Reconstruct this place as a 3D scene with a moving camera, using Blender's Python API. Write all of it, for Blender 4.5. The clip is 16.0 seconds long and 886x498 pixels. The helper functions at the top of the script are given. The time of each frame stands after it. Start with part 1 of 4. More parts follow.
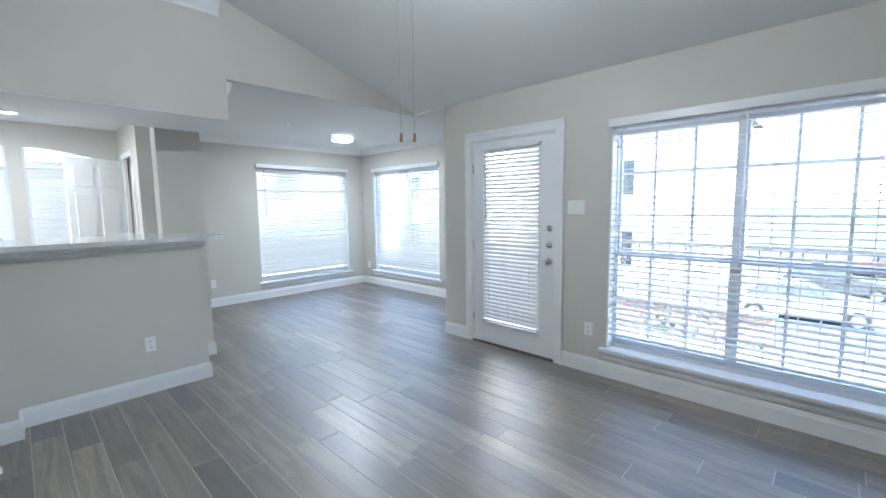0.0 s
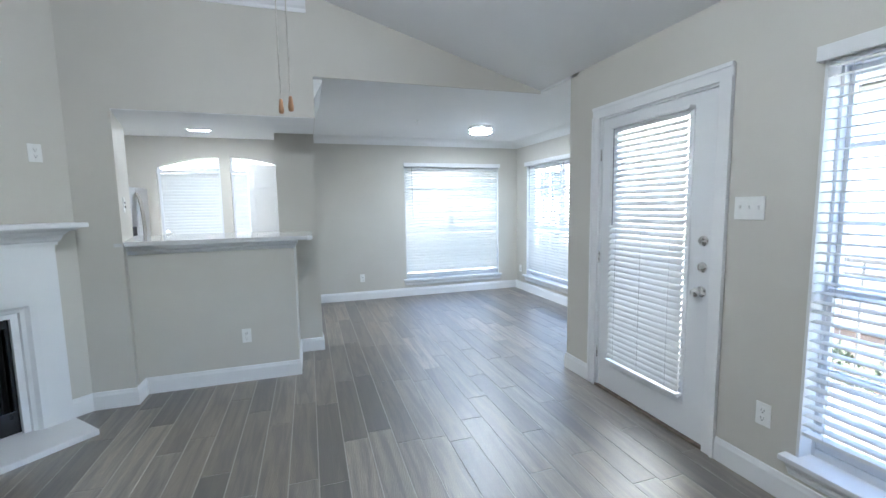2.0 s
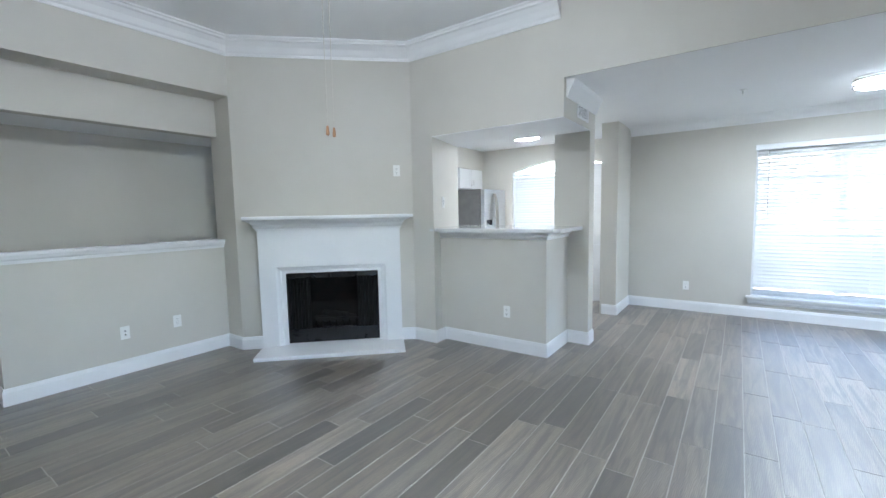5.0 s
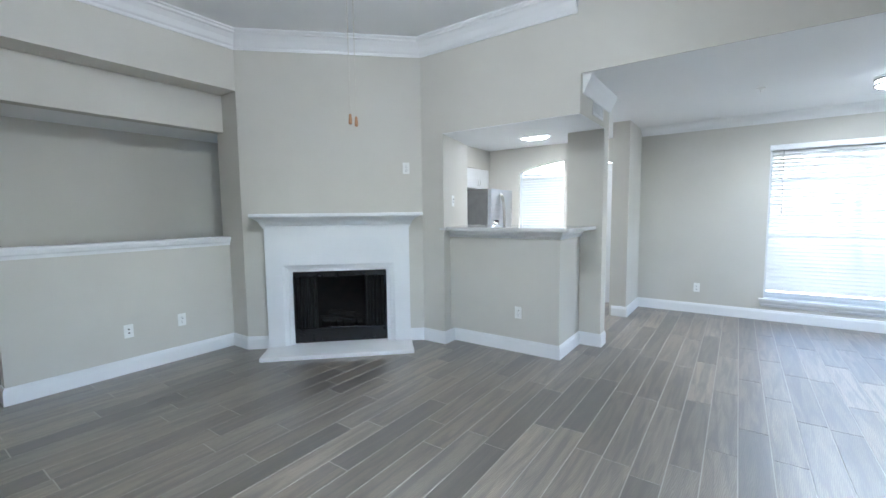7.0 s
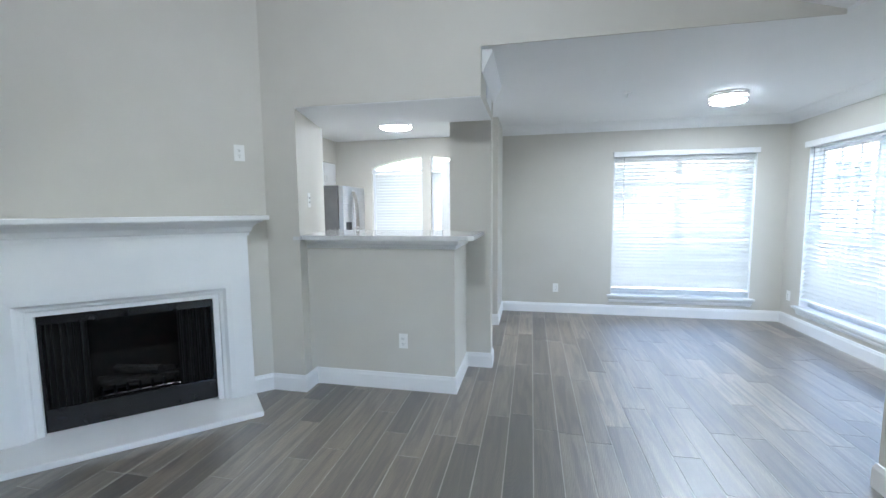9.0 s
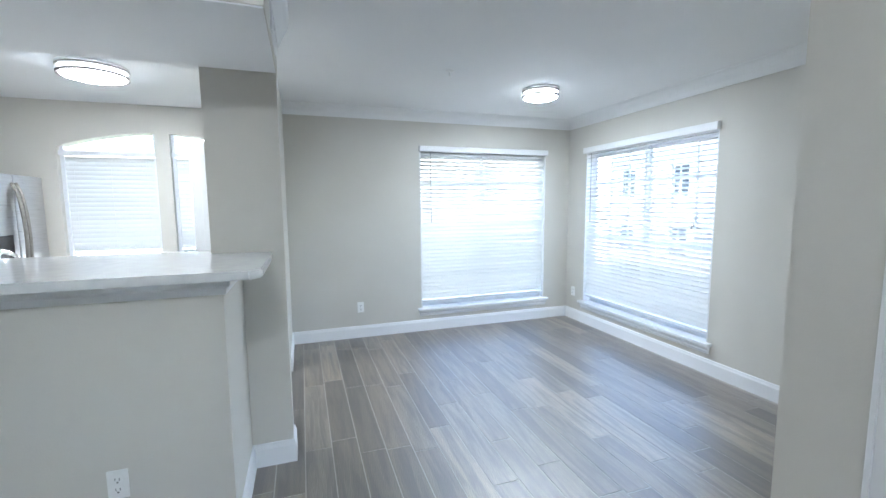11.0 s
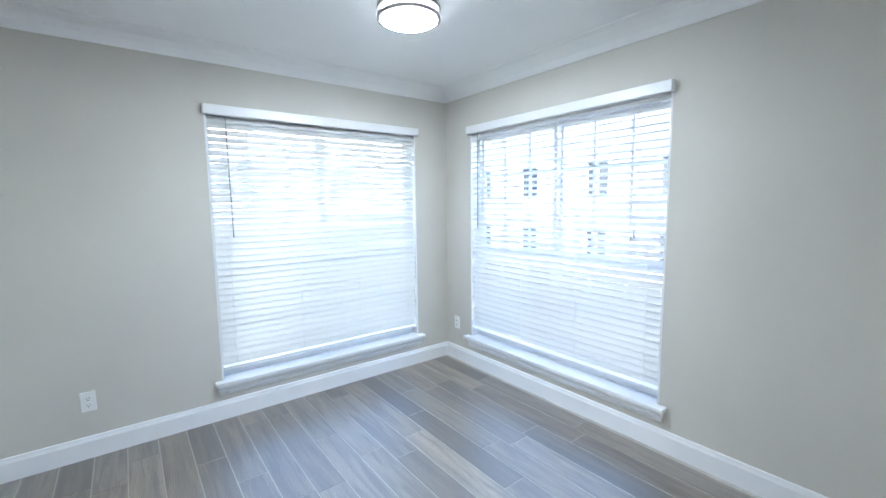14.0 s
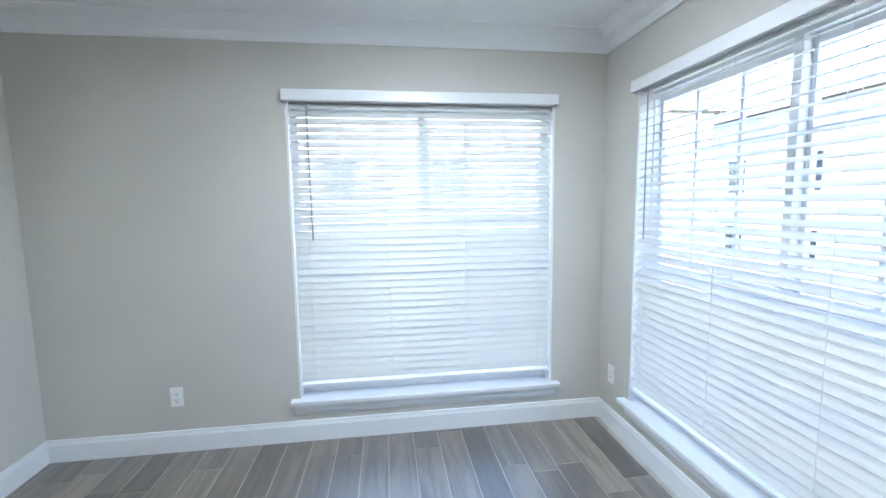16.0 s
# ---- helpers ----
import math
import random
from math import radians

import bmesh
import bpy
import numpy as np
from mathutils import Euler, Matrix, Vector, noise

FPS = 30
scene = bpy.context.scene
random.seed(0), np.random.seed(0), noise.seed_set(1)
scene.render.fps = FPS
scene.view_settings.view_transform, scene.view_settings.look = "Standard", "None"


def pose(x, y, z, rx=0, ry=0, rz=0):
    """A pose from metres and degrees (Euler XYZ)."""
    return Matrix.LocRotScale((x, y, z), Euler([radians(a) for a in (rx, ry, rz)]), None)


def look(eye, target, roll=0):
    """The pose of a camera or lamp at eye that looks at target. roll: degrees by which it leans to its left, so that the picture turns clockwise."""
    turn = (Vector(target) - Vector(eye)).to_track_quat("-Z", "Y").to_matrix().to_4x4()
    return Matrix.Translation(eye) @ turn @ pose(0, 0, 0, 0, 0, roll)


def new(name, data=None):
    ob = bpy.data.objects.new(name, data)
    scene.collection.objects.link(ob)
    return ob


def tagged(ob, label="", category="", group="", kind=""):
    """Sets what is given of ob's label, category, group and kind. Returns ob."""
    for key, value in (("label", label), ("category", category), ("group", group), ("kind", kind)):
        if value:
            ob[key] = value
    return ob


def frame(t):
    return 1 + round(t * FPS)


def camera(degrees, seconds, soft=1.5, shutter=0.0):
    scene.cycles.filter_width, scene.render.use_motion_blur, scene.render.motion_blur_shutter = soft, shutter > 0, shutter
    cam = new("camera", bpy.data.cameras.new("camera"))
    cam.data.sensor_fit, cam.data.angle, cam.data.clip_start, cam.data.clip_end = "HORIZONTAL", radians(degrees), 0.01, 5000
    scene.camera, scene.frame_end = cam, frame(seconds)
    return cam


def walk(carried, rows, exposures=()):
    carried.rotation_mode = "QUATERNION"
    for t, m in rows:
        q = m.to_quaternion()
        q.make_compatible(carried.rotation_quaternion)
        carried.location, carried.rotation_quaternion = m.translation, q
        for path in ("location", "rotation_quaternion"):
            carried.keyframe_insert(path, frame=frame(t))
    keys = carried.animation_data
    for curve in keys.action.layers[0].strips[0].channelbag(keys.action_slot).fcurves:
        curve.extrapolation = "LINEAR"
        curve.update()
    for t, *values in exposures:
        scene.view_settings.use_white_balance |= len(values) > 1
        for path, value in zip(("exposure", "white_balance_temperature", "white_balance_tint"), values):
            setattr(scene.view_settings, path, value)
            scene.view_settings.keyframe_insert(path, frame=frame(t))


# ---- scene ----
LAMP_STRENGTH = 9.5
KITCHEN_LAMP = 6.0
FAN_LAMP = 7.0
PULLS = [(-0.712, 2.061, 1.698), (-0.658, 2.087, 1.694)]
EXPOSURE = [(0.0, 4.27, 5850, 10), (2.5, 4.34, 5850, 10), (4.5, 4.6, 5850, 10), (8.5, 4.58, 5850, 10), (9.5, 4.38, 5850, 10), (12.5, 4.48, 5850, 10), (16.0, 4.2, 5850, 10)]
cam = camera(93.6, 16.0)
walk(cam, [
    (0.0, pose(0.621, 0.925, 1.418, 84.04, 0.74, 44.07)),
    (0.5, pose(0.611, 1.262, 1.419, 84.04, 0.73, 49.98)),
    (1.0, pose(0.572, 1.558, 1.420, 83.95, 0.93, 56.63)),
    (1.5, pose(0.519, 1.840, 1.429, 83.98, 0.83, 63.99)),
    (2.0, pose(0.505, 2.116, 1.430, 83.97, 0.93, 72.10)),
    (2.5, pose(0.430, 2.345, 1.415, 83.91, 0.96, 82.19)),
    (3.0, pose(0.324, 2.564, 1.429, 83.91, 0.99, 91.99)),
    (3.5, pose(0.270, 2.797, 1.419, 84.09, 0.99, 101.12)),
    (4.0, pose(0.302, 3.019, 1.398, 84.22, 1.08, 110.10)),
    (4.5, pose(0.372, 3.228, 1.386, 84.55, 1.09, 118.26)),
    (5.0, pose(0.432, 3.399, 1.374, 84.82, 1.11, 125.30)),
    (7.5, pose(0.425, 3.148, 1.345, 85.11, 0.47, 125.11)),
    (8.0, pose(0.279, 2.914, 1.372, 84.80, 0.41, 117.22)),
    (8.5, pose(0.055, 2.719, 1.390, 84.46, 0.47, 109.46)),
    (9.0, pose(-0.198, 2.533, 1.388, 84.55, 0.48, 101.93)),
    (9.5, pose(-0.459, 2.366, 1.397, 84.39, 0.35, 94.04)),
    (10.0, pose(-0.755, 2.280, 1.411, 84.28, 0.39, 85.88)),
    (12.5, pose(-2.175, 2.511, 1.466, 83.56, 0.42, 53.91)),
    (13.0, pose(-2.401, 2.696, 1.459, 83.64, 0.48, 50.57)),
    (13.5, pose(-2.621, 2.883, 1.438, 83.74, 0.55, 50.62)),
    (14.0, pose(-2.804, 3.102, 1.445, 83.76, 0.65, 52.56)),
    (14.5, pose(-2.952, 3.366, 1.441, 83.80, 0.76, 57.88)),
    (15.0, pose(-3.101, 3.615, 1.444, 83.56, 0.61, 65.46)),
    (15.5, pose(-3.238, 3.880, 1.448, 83.72, 0.72, 73.76)),
    (16.0, pose(-3.347, 4.107, 1.433, 83.90, 0.82, 82.31)),
], EXPOSURE)

# world and sun
world = bpy.data.worlds.new("world")
scene.world = world
world.use_nodes = True
wn = world.node_tree
sky = wn.nodes.new("ShaderNodeTexSky")
sky.sky_type = "NISHITA"
sky.sun_disc = False
sky.sun_elevation = radians(48)
sky.sun_rotation = radians(104)
wn.links.new(sky.outputs[0], wn.nodes["Background"].inputs[0])
wn.nodes["Background"].inputs[1].default_value = 0.070
sun = new("sun", bpy.data.lights.new("sun", "SUN"))
sun.data.energy, sun.data.angle, sun.data.color = 2.8, radians(0.5), (1.0, 0.95, 0.88)
sun.matrix_world = look((12, -3, 14), (0, 0, 0))
scene.view_settings.exposure = 0.0


# ---------------------------------------------------------------- materials
def mat(name, color, rough=0.5, metal=0.0):
    m = bpy.data.materials.new(name)
    m.use_nodes = True
    b = m.node_tree.nodes["Principled BSDF"]
    b.inputs["Base Color"].default_value = (*color, 1)
    b.inputs["Roughness"].default_value = rough
    b.inputs["Metallic"].default_value = metal
    return m, m.node_tree, b


def textured(name, c1, c2, scale, rough=0.5, rough2=None, bump=0.0, bscale=None, stretch=(1, 1, 1), metal=0.0, detail=5):
    """Two colours mixed by noise at one scale, with finer relief at another."""
    m, nt, b = mat(name, c1, rough, metal)
    tc = nt.nodes.new("ShaderNodeTexCoord")
    mp = nt.nodes.new("ShaderNodeMapping")
    mp.inputs["Scale"].default_value = stretch
    nt.links.new(tc.outputs["Object"], mp.inputs[0])
    n1 = nt.nodes.new("ShaderNodeTexNoise")
    n1.inputs["Scale"].default_value, n1.inputs["Detail"].default_value = scale, detail
    nt.links.new(mp.outputs[0], n1.inputs["Vector"])
    ramp = nt.nodes.new("ShaderNodeValToRGB")
    ramp.color_ramp.elements[0].position, ramp.color_ramp.elements[1].position = 0.32, 0.68
    ramp.color_ramp.elements[0].color, ramp.color_ramp.elements[1].color = (*c1, 1), (*c2, 1)
    nt.links.new(n1.outputs["Fac"], ramp.inputs[0])
    nt.links.new(ramp.outputs[0], b.inputs["Base Color"])
    if rough2 is not None:
        mr = nt.nodes.new("ShaderNodeMapRange")
        mr.inputs["To Min"].default_value, mr.inputs["To Max"].default_value = rough, rough2
        nt.links.new(n1.outputs["Fac"], mr.inputs[0])
        nt.links.new(mr.outputs[0], b.inputs["Roughness"])
    if bump:
        n2 = nt.nodes.new("ShaderNodeTexNoise")
        n2.inputs["Scale"].default_value, n2.inputs["Detail"].default_value = bscale or scale * 8, 3
        nt.links.new(tc.outputs["Object"], n2.inputs["Vector"])
        bp = nt.nodes.new("ShaderNodeBump")
        bp.inputs["Strength"].default_value, bp.inputs["Distance"].default_value = bump, 0.002
        nt.links.new(n2.outputs["Fac"], bp.inputs["Height"])
        nt.links.new(bp.outputs[0], b.inputs["Normal"])
    return m


WALL = textured("greige_wall_paint", (0.585, 0.56, 0.505), (0.62, 0.595, 0.54), 1.3, 0.75, 0.6, 0.25, 160)
CEIL = textured("white_ceiling_paint", (0.80, 0.805, 0.80), (0.84, 0.84, 0.835), 0.9, 0.85, 0.8, 0.3, 120)
TRIM = textured("white_semigloss_trim", (0.78, 0.785, 0.79), (0.82, 0.82, 0.82), 3.0, 0.38, 0.3, 0.08, 60)
DOORW = textured("white_door_paint", (0.76, 0.77, 0.78), (0.80, 0.805, 0.81), 2.0, 0.35, 0.42, 0.06, 90)
MANTEL = textured("white_mantel_paint", (0.76, 0.77, 0.78), (0.81, 0.81, 0.81), 2.5, 0.42, 0.5, 0.12, 50)
VINYL = textured("white_window_vinyl", (0.74, 0.76, 0.80), (0.80, 0.81, 0.83), 4.0, 0.4, 0.5)
PLATE = textured("white_plastic_plate", (0.82, 0.82, 0.80), (0.86, 0.86, 0.84), 30.0, 0.3, 0.35)
SLOT = textured("dark_slot", (0.02, 0.02, 0.02), (0.04, 0.04, 0.04), 30.0, 0.5)
DARKNICKEL = textured("darker_nickel", (0.30, 0.28, 0.25), (0.38, 0.36, 0.33), 40.0, 0.3, 0.4, metal=0.7)
CHROME = textured("brushed_nickel", (0.62, 0.61, 0.59), (0.72, 0.71, 0.69), 40.0, 0.22, 0.32, metal=1.0)
STEEL = textured("stainless_steel", (0.50, 0.50, 0.51), (0.58, 0.58, 0.59), 6.0, 0.25, 0.33, 0.05, 200, (1, 1, 30), 1.0)
FRIDGE_SIDE = textured("grey_fridge_side", (0.13, 0.125, 0.12), (0.16, 0.155, 0.15), 8.0, 0.5, 0.55, 0.1, 300)
BLACKMETAL = textured("black_firebox_metal", (0.007, 0.007, 0.009), (0.014, 0.014, 0.016), 12.0, 0.2, 0.3, 0.1, 150)
SOOT = textured("sooty_refractory_brick", (0.006, 0.006, 0.006), (0.018, 0.015, 0.013), 9.0, 0.85, 0.95, 0.6, 60)
ASH = textured("burnt_log", (0.006, 0.006, 0.005), (0.022, 0.020, 0.018), 25.0, 0.9, 0.95, 0.8, 90)
MESH = textured("black_mesh_curtain", (0.003, 0.003, 0.003), (0.007, 0.007, 0.006), 60.0, 0.6, 0.7)
GROUT = textured("pale_grout", (0.48, 0.465, 0.44), (0.56, 0.54, 0.51), 14.0, 0.85, 0.9, 0.3, 200)
WOODBALL = textured("pale_wood_pull", (0.36, 0.18, 0.09), (0.50, 0.27, 0.14), 60.0, 0.4, 0.5, stretch=(1, 1, 0.2))
CORD = textured("beaded_chain", (0.55, 0.52, 0.46), (0.7, 0.68, 0.62), 90.0, 0.35, 0.4, metal=0.6)
COUNTER = textured("polished_grey_white_counter", (0.64, 0.645, 0.64), (0.72, 0.72, 0.71), 22.0, 0.05, 0.08)
WEATHER = textured("dark_threshold", (0.13, 0.10, 0.08), (0.24, 0.19, 0.15), 30.0, 0.6, 0.8)


def floor_material():
    m, nt, b = mat("grey_oak_plank", (0.2, 0.18, 0.16), 0.34)
    tc, oi = nt.nodes.new("ShaderNodeTexCoord"), nt.nodes.new("ShaderNodeObjectInfo")
    geo = nt.nodes.new("ShaderNodeNewGeometry")
    add = nt.nodes.new("ShaderNodeMath")
    add.operation = "ADD"
    nt.links.new(oi.outputs["Random"], add.inputs[0])
    nt.links.new(geo.outputs["Random Per Island"], add.inputs[1])
    fr = nt.nodes.new("ShaderNodeMath")
    fr.operation = "FRACT"
    nt.links.new(add.outputs[0], fr.inputs[0])
    mul = nt.nodes.new("ShaderNodeVectorMath")
    mul.operation = "MULTIPLY_ADD"
    comb = nt.nodes.new("ShaderNodeCombineXYZ")
    for i in range(3):
        nt.links.new(fr.outputs[0], comb.inputs[i])
    mul.inputs[1].default_value = (37.0, 19.0, 11.0)
    nt.links.new(comb.outputs[0], mul.inputs[0])
    nt.links.new(tc.outputs["Object"], mul.inputs[2])
    mp = nt.nodes.new("ShaderNodeMapping")
    mp.inputs["Scale"].default_value = (0.9, 10.0, 1.0)
    nt.links.new(mul.outputs[0], mp.inputs[0])
    big = nt.nodes.new("ShaderNodeTexNoise")
    big.inputs["Scale"].default_value, big.inputs["Detail"].default_value, big.inputs["Distortion"].default_value = 2.2, 4, 0.9
    nt.links.new(mp.outputs[0], big.inputs["Vector"])
    mp2 = nt.nodes.new("ShaderNodeMapping")
    mp2.inputs["Scale"].default_value = (4.0, 42.0, 1.0)
    nt.links.new(mul.outputs[0], mp2.inputs[0])
    fine = nt.nodes.new("ShaderNodeTexNoise")
    fine.inputs["Scale"].default_value, fine.inputs["Detail"].default_value, fine.inputs["Distortion"].default_value = 3.0, 6, 1.5
    nt.links.new(mp2.outputs[0], fine.inputs["Vector"])
    # plank tone
    tone = nt.nodes.new("ShaderNodeValToRGB")
    e = tone.color_ramp.elements
    e[0].position, e[0].color = 0.0, (0.066, 0.053, 0.040, 1)
    e[1].position, e[1].color = 1.0, (0.295, 0.250, 0.194, 1)
    for p, c in ((0.3, (0.130, 0.104, 0.077, 1)), (0.55, (0.208, 0.168, 0.126, 1)), (0.8, (0.180, 0.156, 0.128, 1))):
        x = e.new(p)
        x.color = c
    nt.links.new(fr.outputs[0], tone.inputs[0])
    r1 = nt.nodes.new("ShaderNodeValToRGB")
    r1.color_ramp.elements[0].position, r1.color_ramp.elements[0].color = 0.36, (0.52, 0.51, 0.52, 1)
    r1.color_ramp.elements[1].position, r1.color_ramp.elements[1].color = 0.62, (1.22, 1.19, 1.14, 1)
    nt.links.new(big.outputs["Fac"], r1.inputs[0])
    r2 = nt.nodes.new("ShaderNodeValToRGB")
    r2.color_ramp.elements[0].position, r2.color_ramp.elements[0].color = 0.3, (0.86, 0.86, 0.87, 1)
    r2.color_ramp.elements[1].position, r2.color_ramp.elements[1].color = 0.7, (1.09, 1.09, 1.08, 1)
    nt.links.new(fine.outputs["Fac"], r2.inputs[0])
    wave = nt.nodes.new("ShaderNodeTexWave")
    mp3 = nt.nodes.new("ShaderNodeMapping")
    mp3.inputs["Scale"].default_value = (1.6, 7.0, 1.0)
    nt.links.new(mul.outputs[0], mp3.inputs[0])
    nt.links.new(mp3.outputs[0], wave.inputs["Vector"])
    wave.wave_type, wave.rings_direction = "RINGS", "Z"
    wave.inputs["Scale"].default_value, wave.inputs["Distortion"].default_value, wave.inputs["Detail"].default_value = 6.0, 7.0, 1.5
    wave.inputs["Detail Scale"].default_value = 1.2
    r3 = nt.nodes.new("ShaderNodeValToRGB")
    r3.color_ramp.elements[0].color, r3.color_ramp.elements[1].color = (0.62, 0.60, 0.57, 1), (1.10, 1.10, 1.10, 1)
    nt.links.new(wave.outputs["Fac"], r3.inputs[0])
    b.inputs["IOR"].default_value = 1.5
    b.inputs["Coat Weight"].default_value, b.inputs["Coat Roughness"].default_value, b.inputs["Coat IOR"].default_value = 1.0, 0.41, 2.6
    prev = tone.outputs[0]
    for r in (r1, r2, r3):
        mx = nt.nodes.new("ShaderNodeMix")
        mx.data_type, mx.blend_type = "RGBA", "MULTIPLY"
        mx.inputs["Factor"].default_value = 1.0
        nt.links.new(prev, mx.inputs["A"])
        nt.links.new(r.outputs[0], mx.inputs["B"])
        prev = mx.outputs["Result"]
    nt.links.new(prev, b.inputs["Base Color"])
    mr = nt.nodes.new("ShaderNodeMapRange")
    mr.inputs["To Min"].default_value, mr.inputs["To Max"].default_value = 0.50, 0.60
    nt.links.new(fine.outputs["Fac"], mr.inputs[0])
    nt.links.new(mr.outputs[0], b.inputs["Roughness"])
    bp = nt.nodes.new("ShaderNodeBump")
    bp.inputs["Strength"].default_value, bp.inputs["Distance"].default_value = 0.25, 0.001
    nt.links.new(fine.outputs["Fac"], bp.inputs["Height"])
    nt.links.new(bp.outputs[0], b.inputs["Normal"])
    return m


PLANK = floor_material()


def glass_material():
    m = bpy.data.materials.new("clear_glass")
    m.use_nodes = True
    nt = m.node_tree
    out = nt.nodes["Material Output"]
    tr, gl, mx = (nt.nodes.new(n) for n in ("ShaderNodeBsdfTransparent", "ShaderNodeBsdfGlossy", "ShaderNodeMixShader"))
    tr.inputs[0].default_value = (0.95, 0.97, 0.97, 1)
    gl.inputs["Roughness"].default_value = 0.02
    lw = nt.nodes.new("ShaderNodeLayerWeight")
    pw, ml = nt.nodes.new("ShaderNodeMath"), nt.nodes.new("ShaderNodeMath")
    pw.operation, ml.operation = "POWER", "MULTIPLY_ADD"
    lw.inputs[0].default_value, pw.inputs[1].default_value = 0.5, 5.0
    ml.inputs[1].default_value, ml.inputs[2].default_value = 0.9, 0.04
    nt.links.new(lw.outputs["Facing"], pw.inputs[0])
    nt.links.new(pw.outputs[0], ml.inputs[0])
    nt.links.new(ml.outputs[0], mx.inputs[0])
    nt.links.new(tr.outputs[0], mx.inputs[1])
    nt.links.new(gl.outputs[0], mx.inputs[2])
    nt.links.new(mx.outputs[0], out.inputs[0])
    return m


GLASS = glass_material()


def slat_material():
    m = bpy.data.materials.new("white_blind_slat")
    m.use_nodes = True
    nt = m.node_tree
    out, b = nt.nodes["Material Output"], nt.nodes["Principled BSDF"]
    oi = nt.nodes.new("ShaderNodeObjectInfo")
    ramp = nt.nodes.new("ShaderNodeValToRGB")
    ramp.color_ramp.elements[0].color, ramp.color_ramp.elements[1].color = (0.67, 0.67, 0.66, 1), (0.72, 0.72, 0.71, 1)
    nt.links.new(oi.outputs["Random"], ramp.inputs[0])
    nt.links.new(ramp.outputs[0], b.inputs["Base Color"])
    b.inputs["Roughness"].default_value = 0.35
    tl, mx = nt.nodes.new("ShaderNodeBsdfTranslucent"), nt.nodes.new("ShaderNodeMixShader")
    tl.inputs[0].default_value = (0.85, 0.86, 0.87, 1)
    mx.inputs[0].default_value = 0.025
    nt.links.new(b.outputs[0], mx.inputs[1])
    nt.links.new(tl.outputs[0], mx.inputs[2])
    nt.links.new(mx.outputs[0], out.inputs[0])
    return m


SLAT = slat_material()


def emitter(name, color, strength):
    m = bpy.data.materials.new(name)
    m.use_nodes = True
    nt = m.node_tree
    em = nt.nodes.new("ShaderNodeEmission")
    em.inputs[0].default_value, em.inputs[1].default_value = (*color, 1), strength
    nt.links.new(em.outputs[0], nt.nodes["Material Output"].inputs[0])
    return m


LAMP = emitter("lit_diffuser", (0.90, 0.98, 1.03), LAMP_STRENGTH)
LAMP2 = emitter("lit_diffuser_bright", (0.96, 0.98, 0.97), KITCHEN_LAMP)
SIDE = emitter("lit_diffuser_side", (0.90, 0.98, 1.03), LAMP_STRENGTH * 0.10)
GLOBE = emitter("lit_globe", (0.94, 0.98, 0.995), FAN_LAMP)


# ---------------------------------------------------------------- mesh tools
def part(name, bm, material, parent=None, label="", kind="", smooth=False):
    me = bpy.data.meshes.new(name)
    if kind == "structure":
        bmesh.ops.remove_doubles(bm, verts=bm.verts[:], dist=0.0004)
    bmesh.ops.recalc_face_normals(bm, faces=bm.faces)
    if smooth:
        for f in bm.faces:
            f.smooth = True
    bm.to_mesh(me)
    bm.free()
    me.materials.append(material)
    ob = new(name, me)
    if parent:
        ob.parent = parent
    return tagged(ob, label, kind=kind)


def empty(name, m=None, label="", category="", group="", kind="", parent=None):
    ob = new(name)
    ob.empty_display_size = 0.1
    if parent:
        ob.parent = parent
    if m is not None:
        ob.matrix_basis = m
    return tagged(ob, label, category, group, kind)


def box(bm, x0, x1, y0, y1, z0, z1, bevel=0.0, m=None):
    """A box, with bevelled edges if asked."""
    b2 = bmesh.new() if bevel else bm
    r = bmesh.ops.create_cube(b2, size=1.0)
    for v in r["verts"]:
        v.co = Vector(((x0 + x1) / 2 + v.co.x * (x1 - x0), (y0 + y1) / 2 + v.co.y * (y1 - y0), (z0 + z1) / 2 + v.co.z * (z1 - z0)))
        if m is not None:
            v.co = m @ v.co
    if bevel:
        bmesh.ops.bevel(b2, geom=b2.edges[:], offset=bevel, segments=2, affect="EDGES", profile=0.6)
        merge(bm, b2)
    return bm


def merge(bm, other, m=None):
    """Adds another bmesh to bm and frees it."""
    vs = [bm.verts.new(m @ v.co if m is not None else v.co) for v in other.verts]
    for i, v in enumerate(other.verts):
        v.index = i
    for f in other.faces:
        g = bm.faces.new([vs[v.index] for v in f.verts])
        g.smooth = f.smooth
    other.free()
    return bm


def boxes(*rows, bevel=0.0):
    bm = bmesh.new()
    for r in rows:
        box(bm, *r, bevel=bevel)
    return bm


def sweep(bm, profile, path, closed=False):
    """Sweeps a profile of (out from the wall, z) along a plan line that has the wall on its left, with mitred corners."""
    pts = [Vector(p) for p in path]
    n = len(pts)
    rings = []
    for i, p in enumerate(pts):
        if closed or 0 < i < n - 1:
            a, b = (p - pts[i - 1]).normalized(), (pts[(i + 1) % n] - p).normalized()
        else:
            a = b = (pts[1] - p).normalized() if i == 0 else (p - pts[i - 1]).normalized()
        na, nb = Vector((a.y, -a.x)), Vector((b.y, -b.x))
        mit = (na + nb) / (1 + na.dot(nb))
        rings.append([bm.verts.new((p.x + mit.x * d, p.y + mit.y * d, z)) for d, z in profile])
    k = len(profile)
    for i in range(n if closed else n - 1):
        r, s = rings[i], rings[(i + 1) % n]
        for j in range(k):
            bm.faces.new((r[j], s[j], s[(j + 1) % k], r[(j + 1) % k]))
    if not closed:
        bm.faces.new(rings[0])
        bm.faces.new(rings[-1][::-1])
    return bm


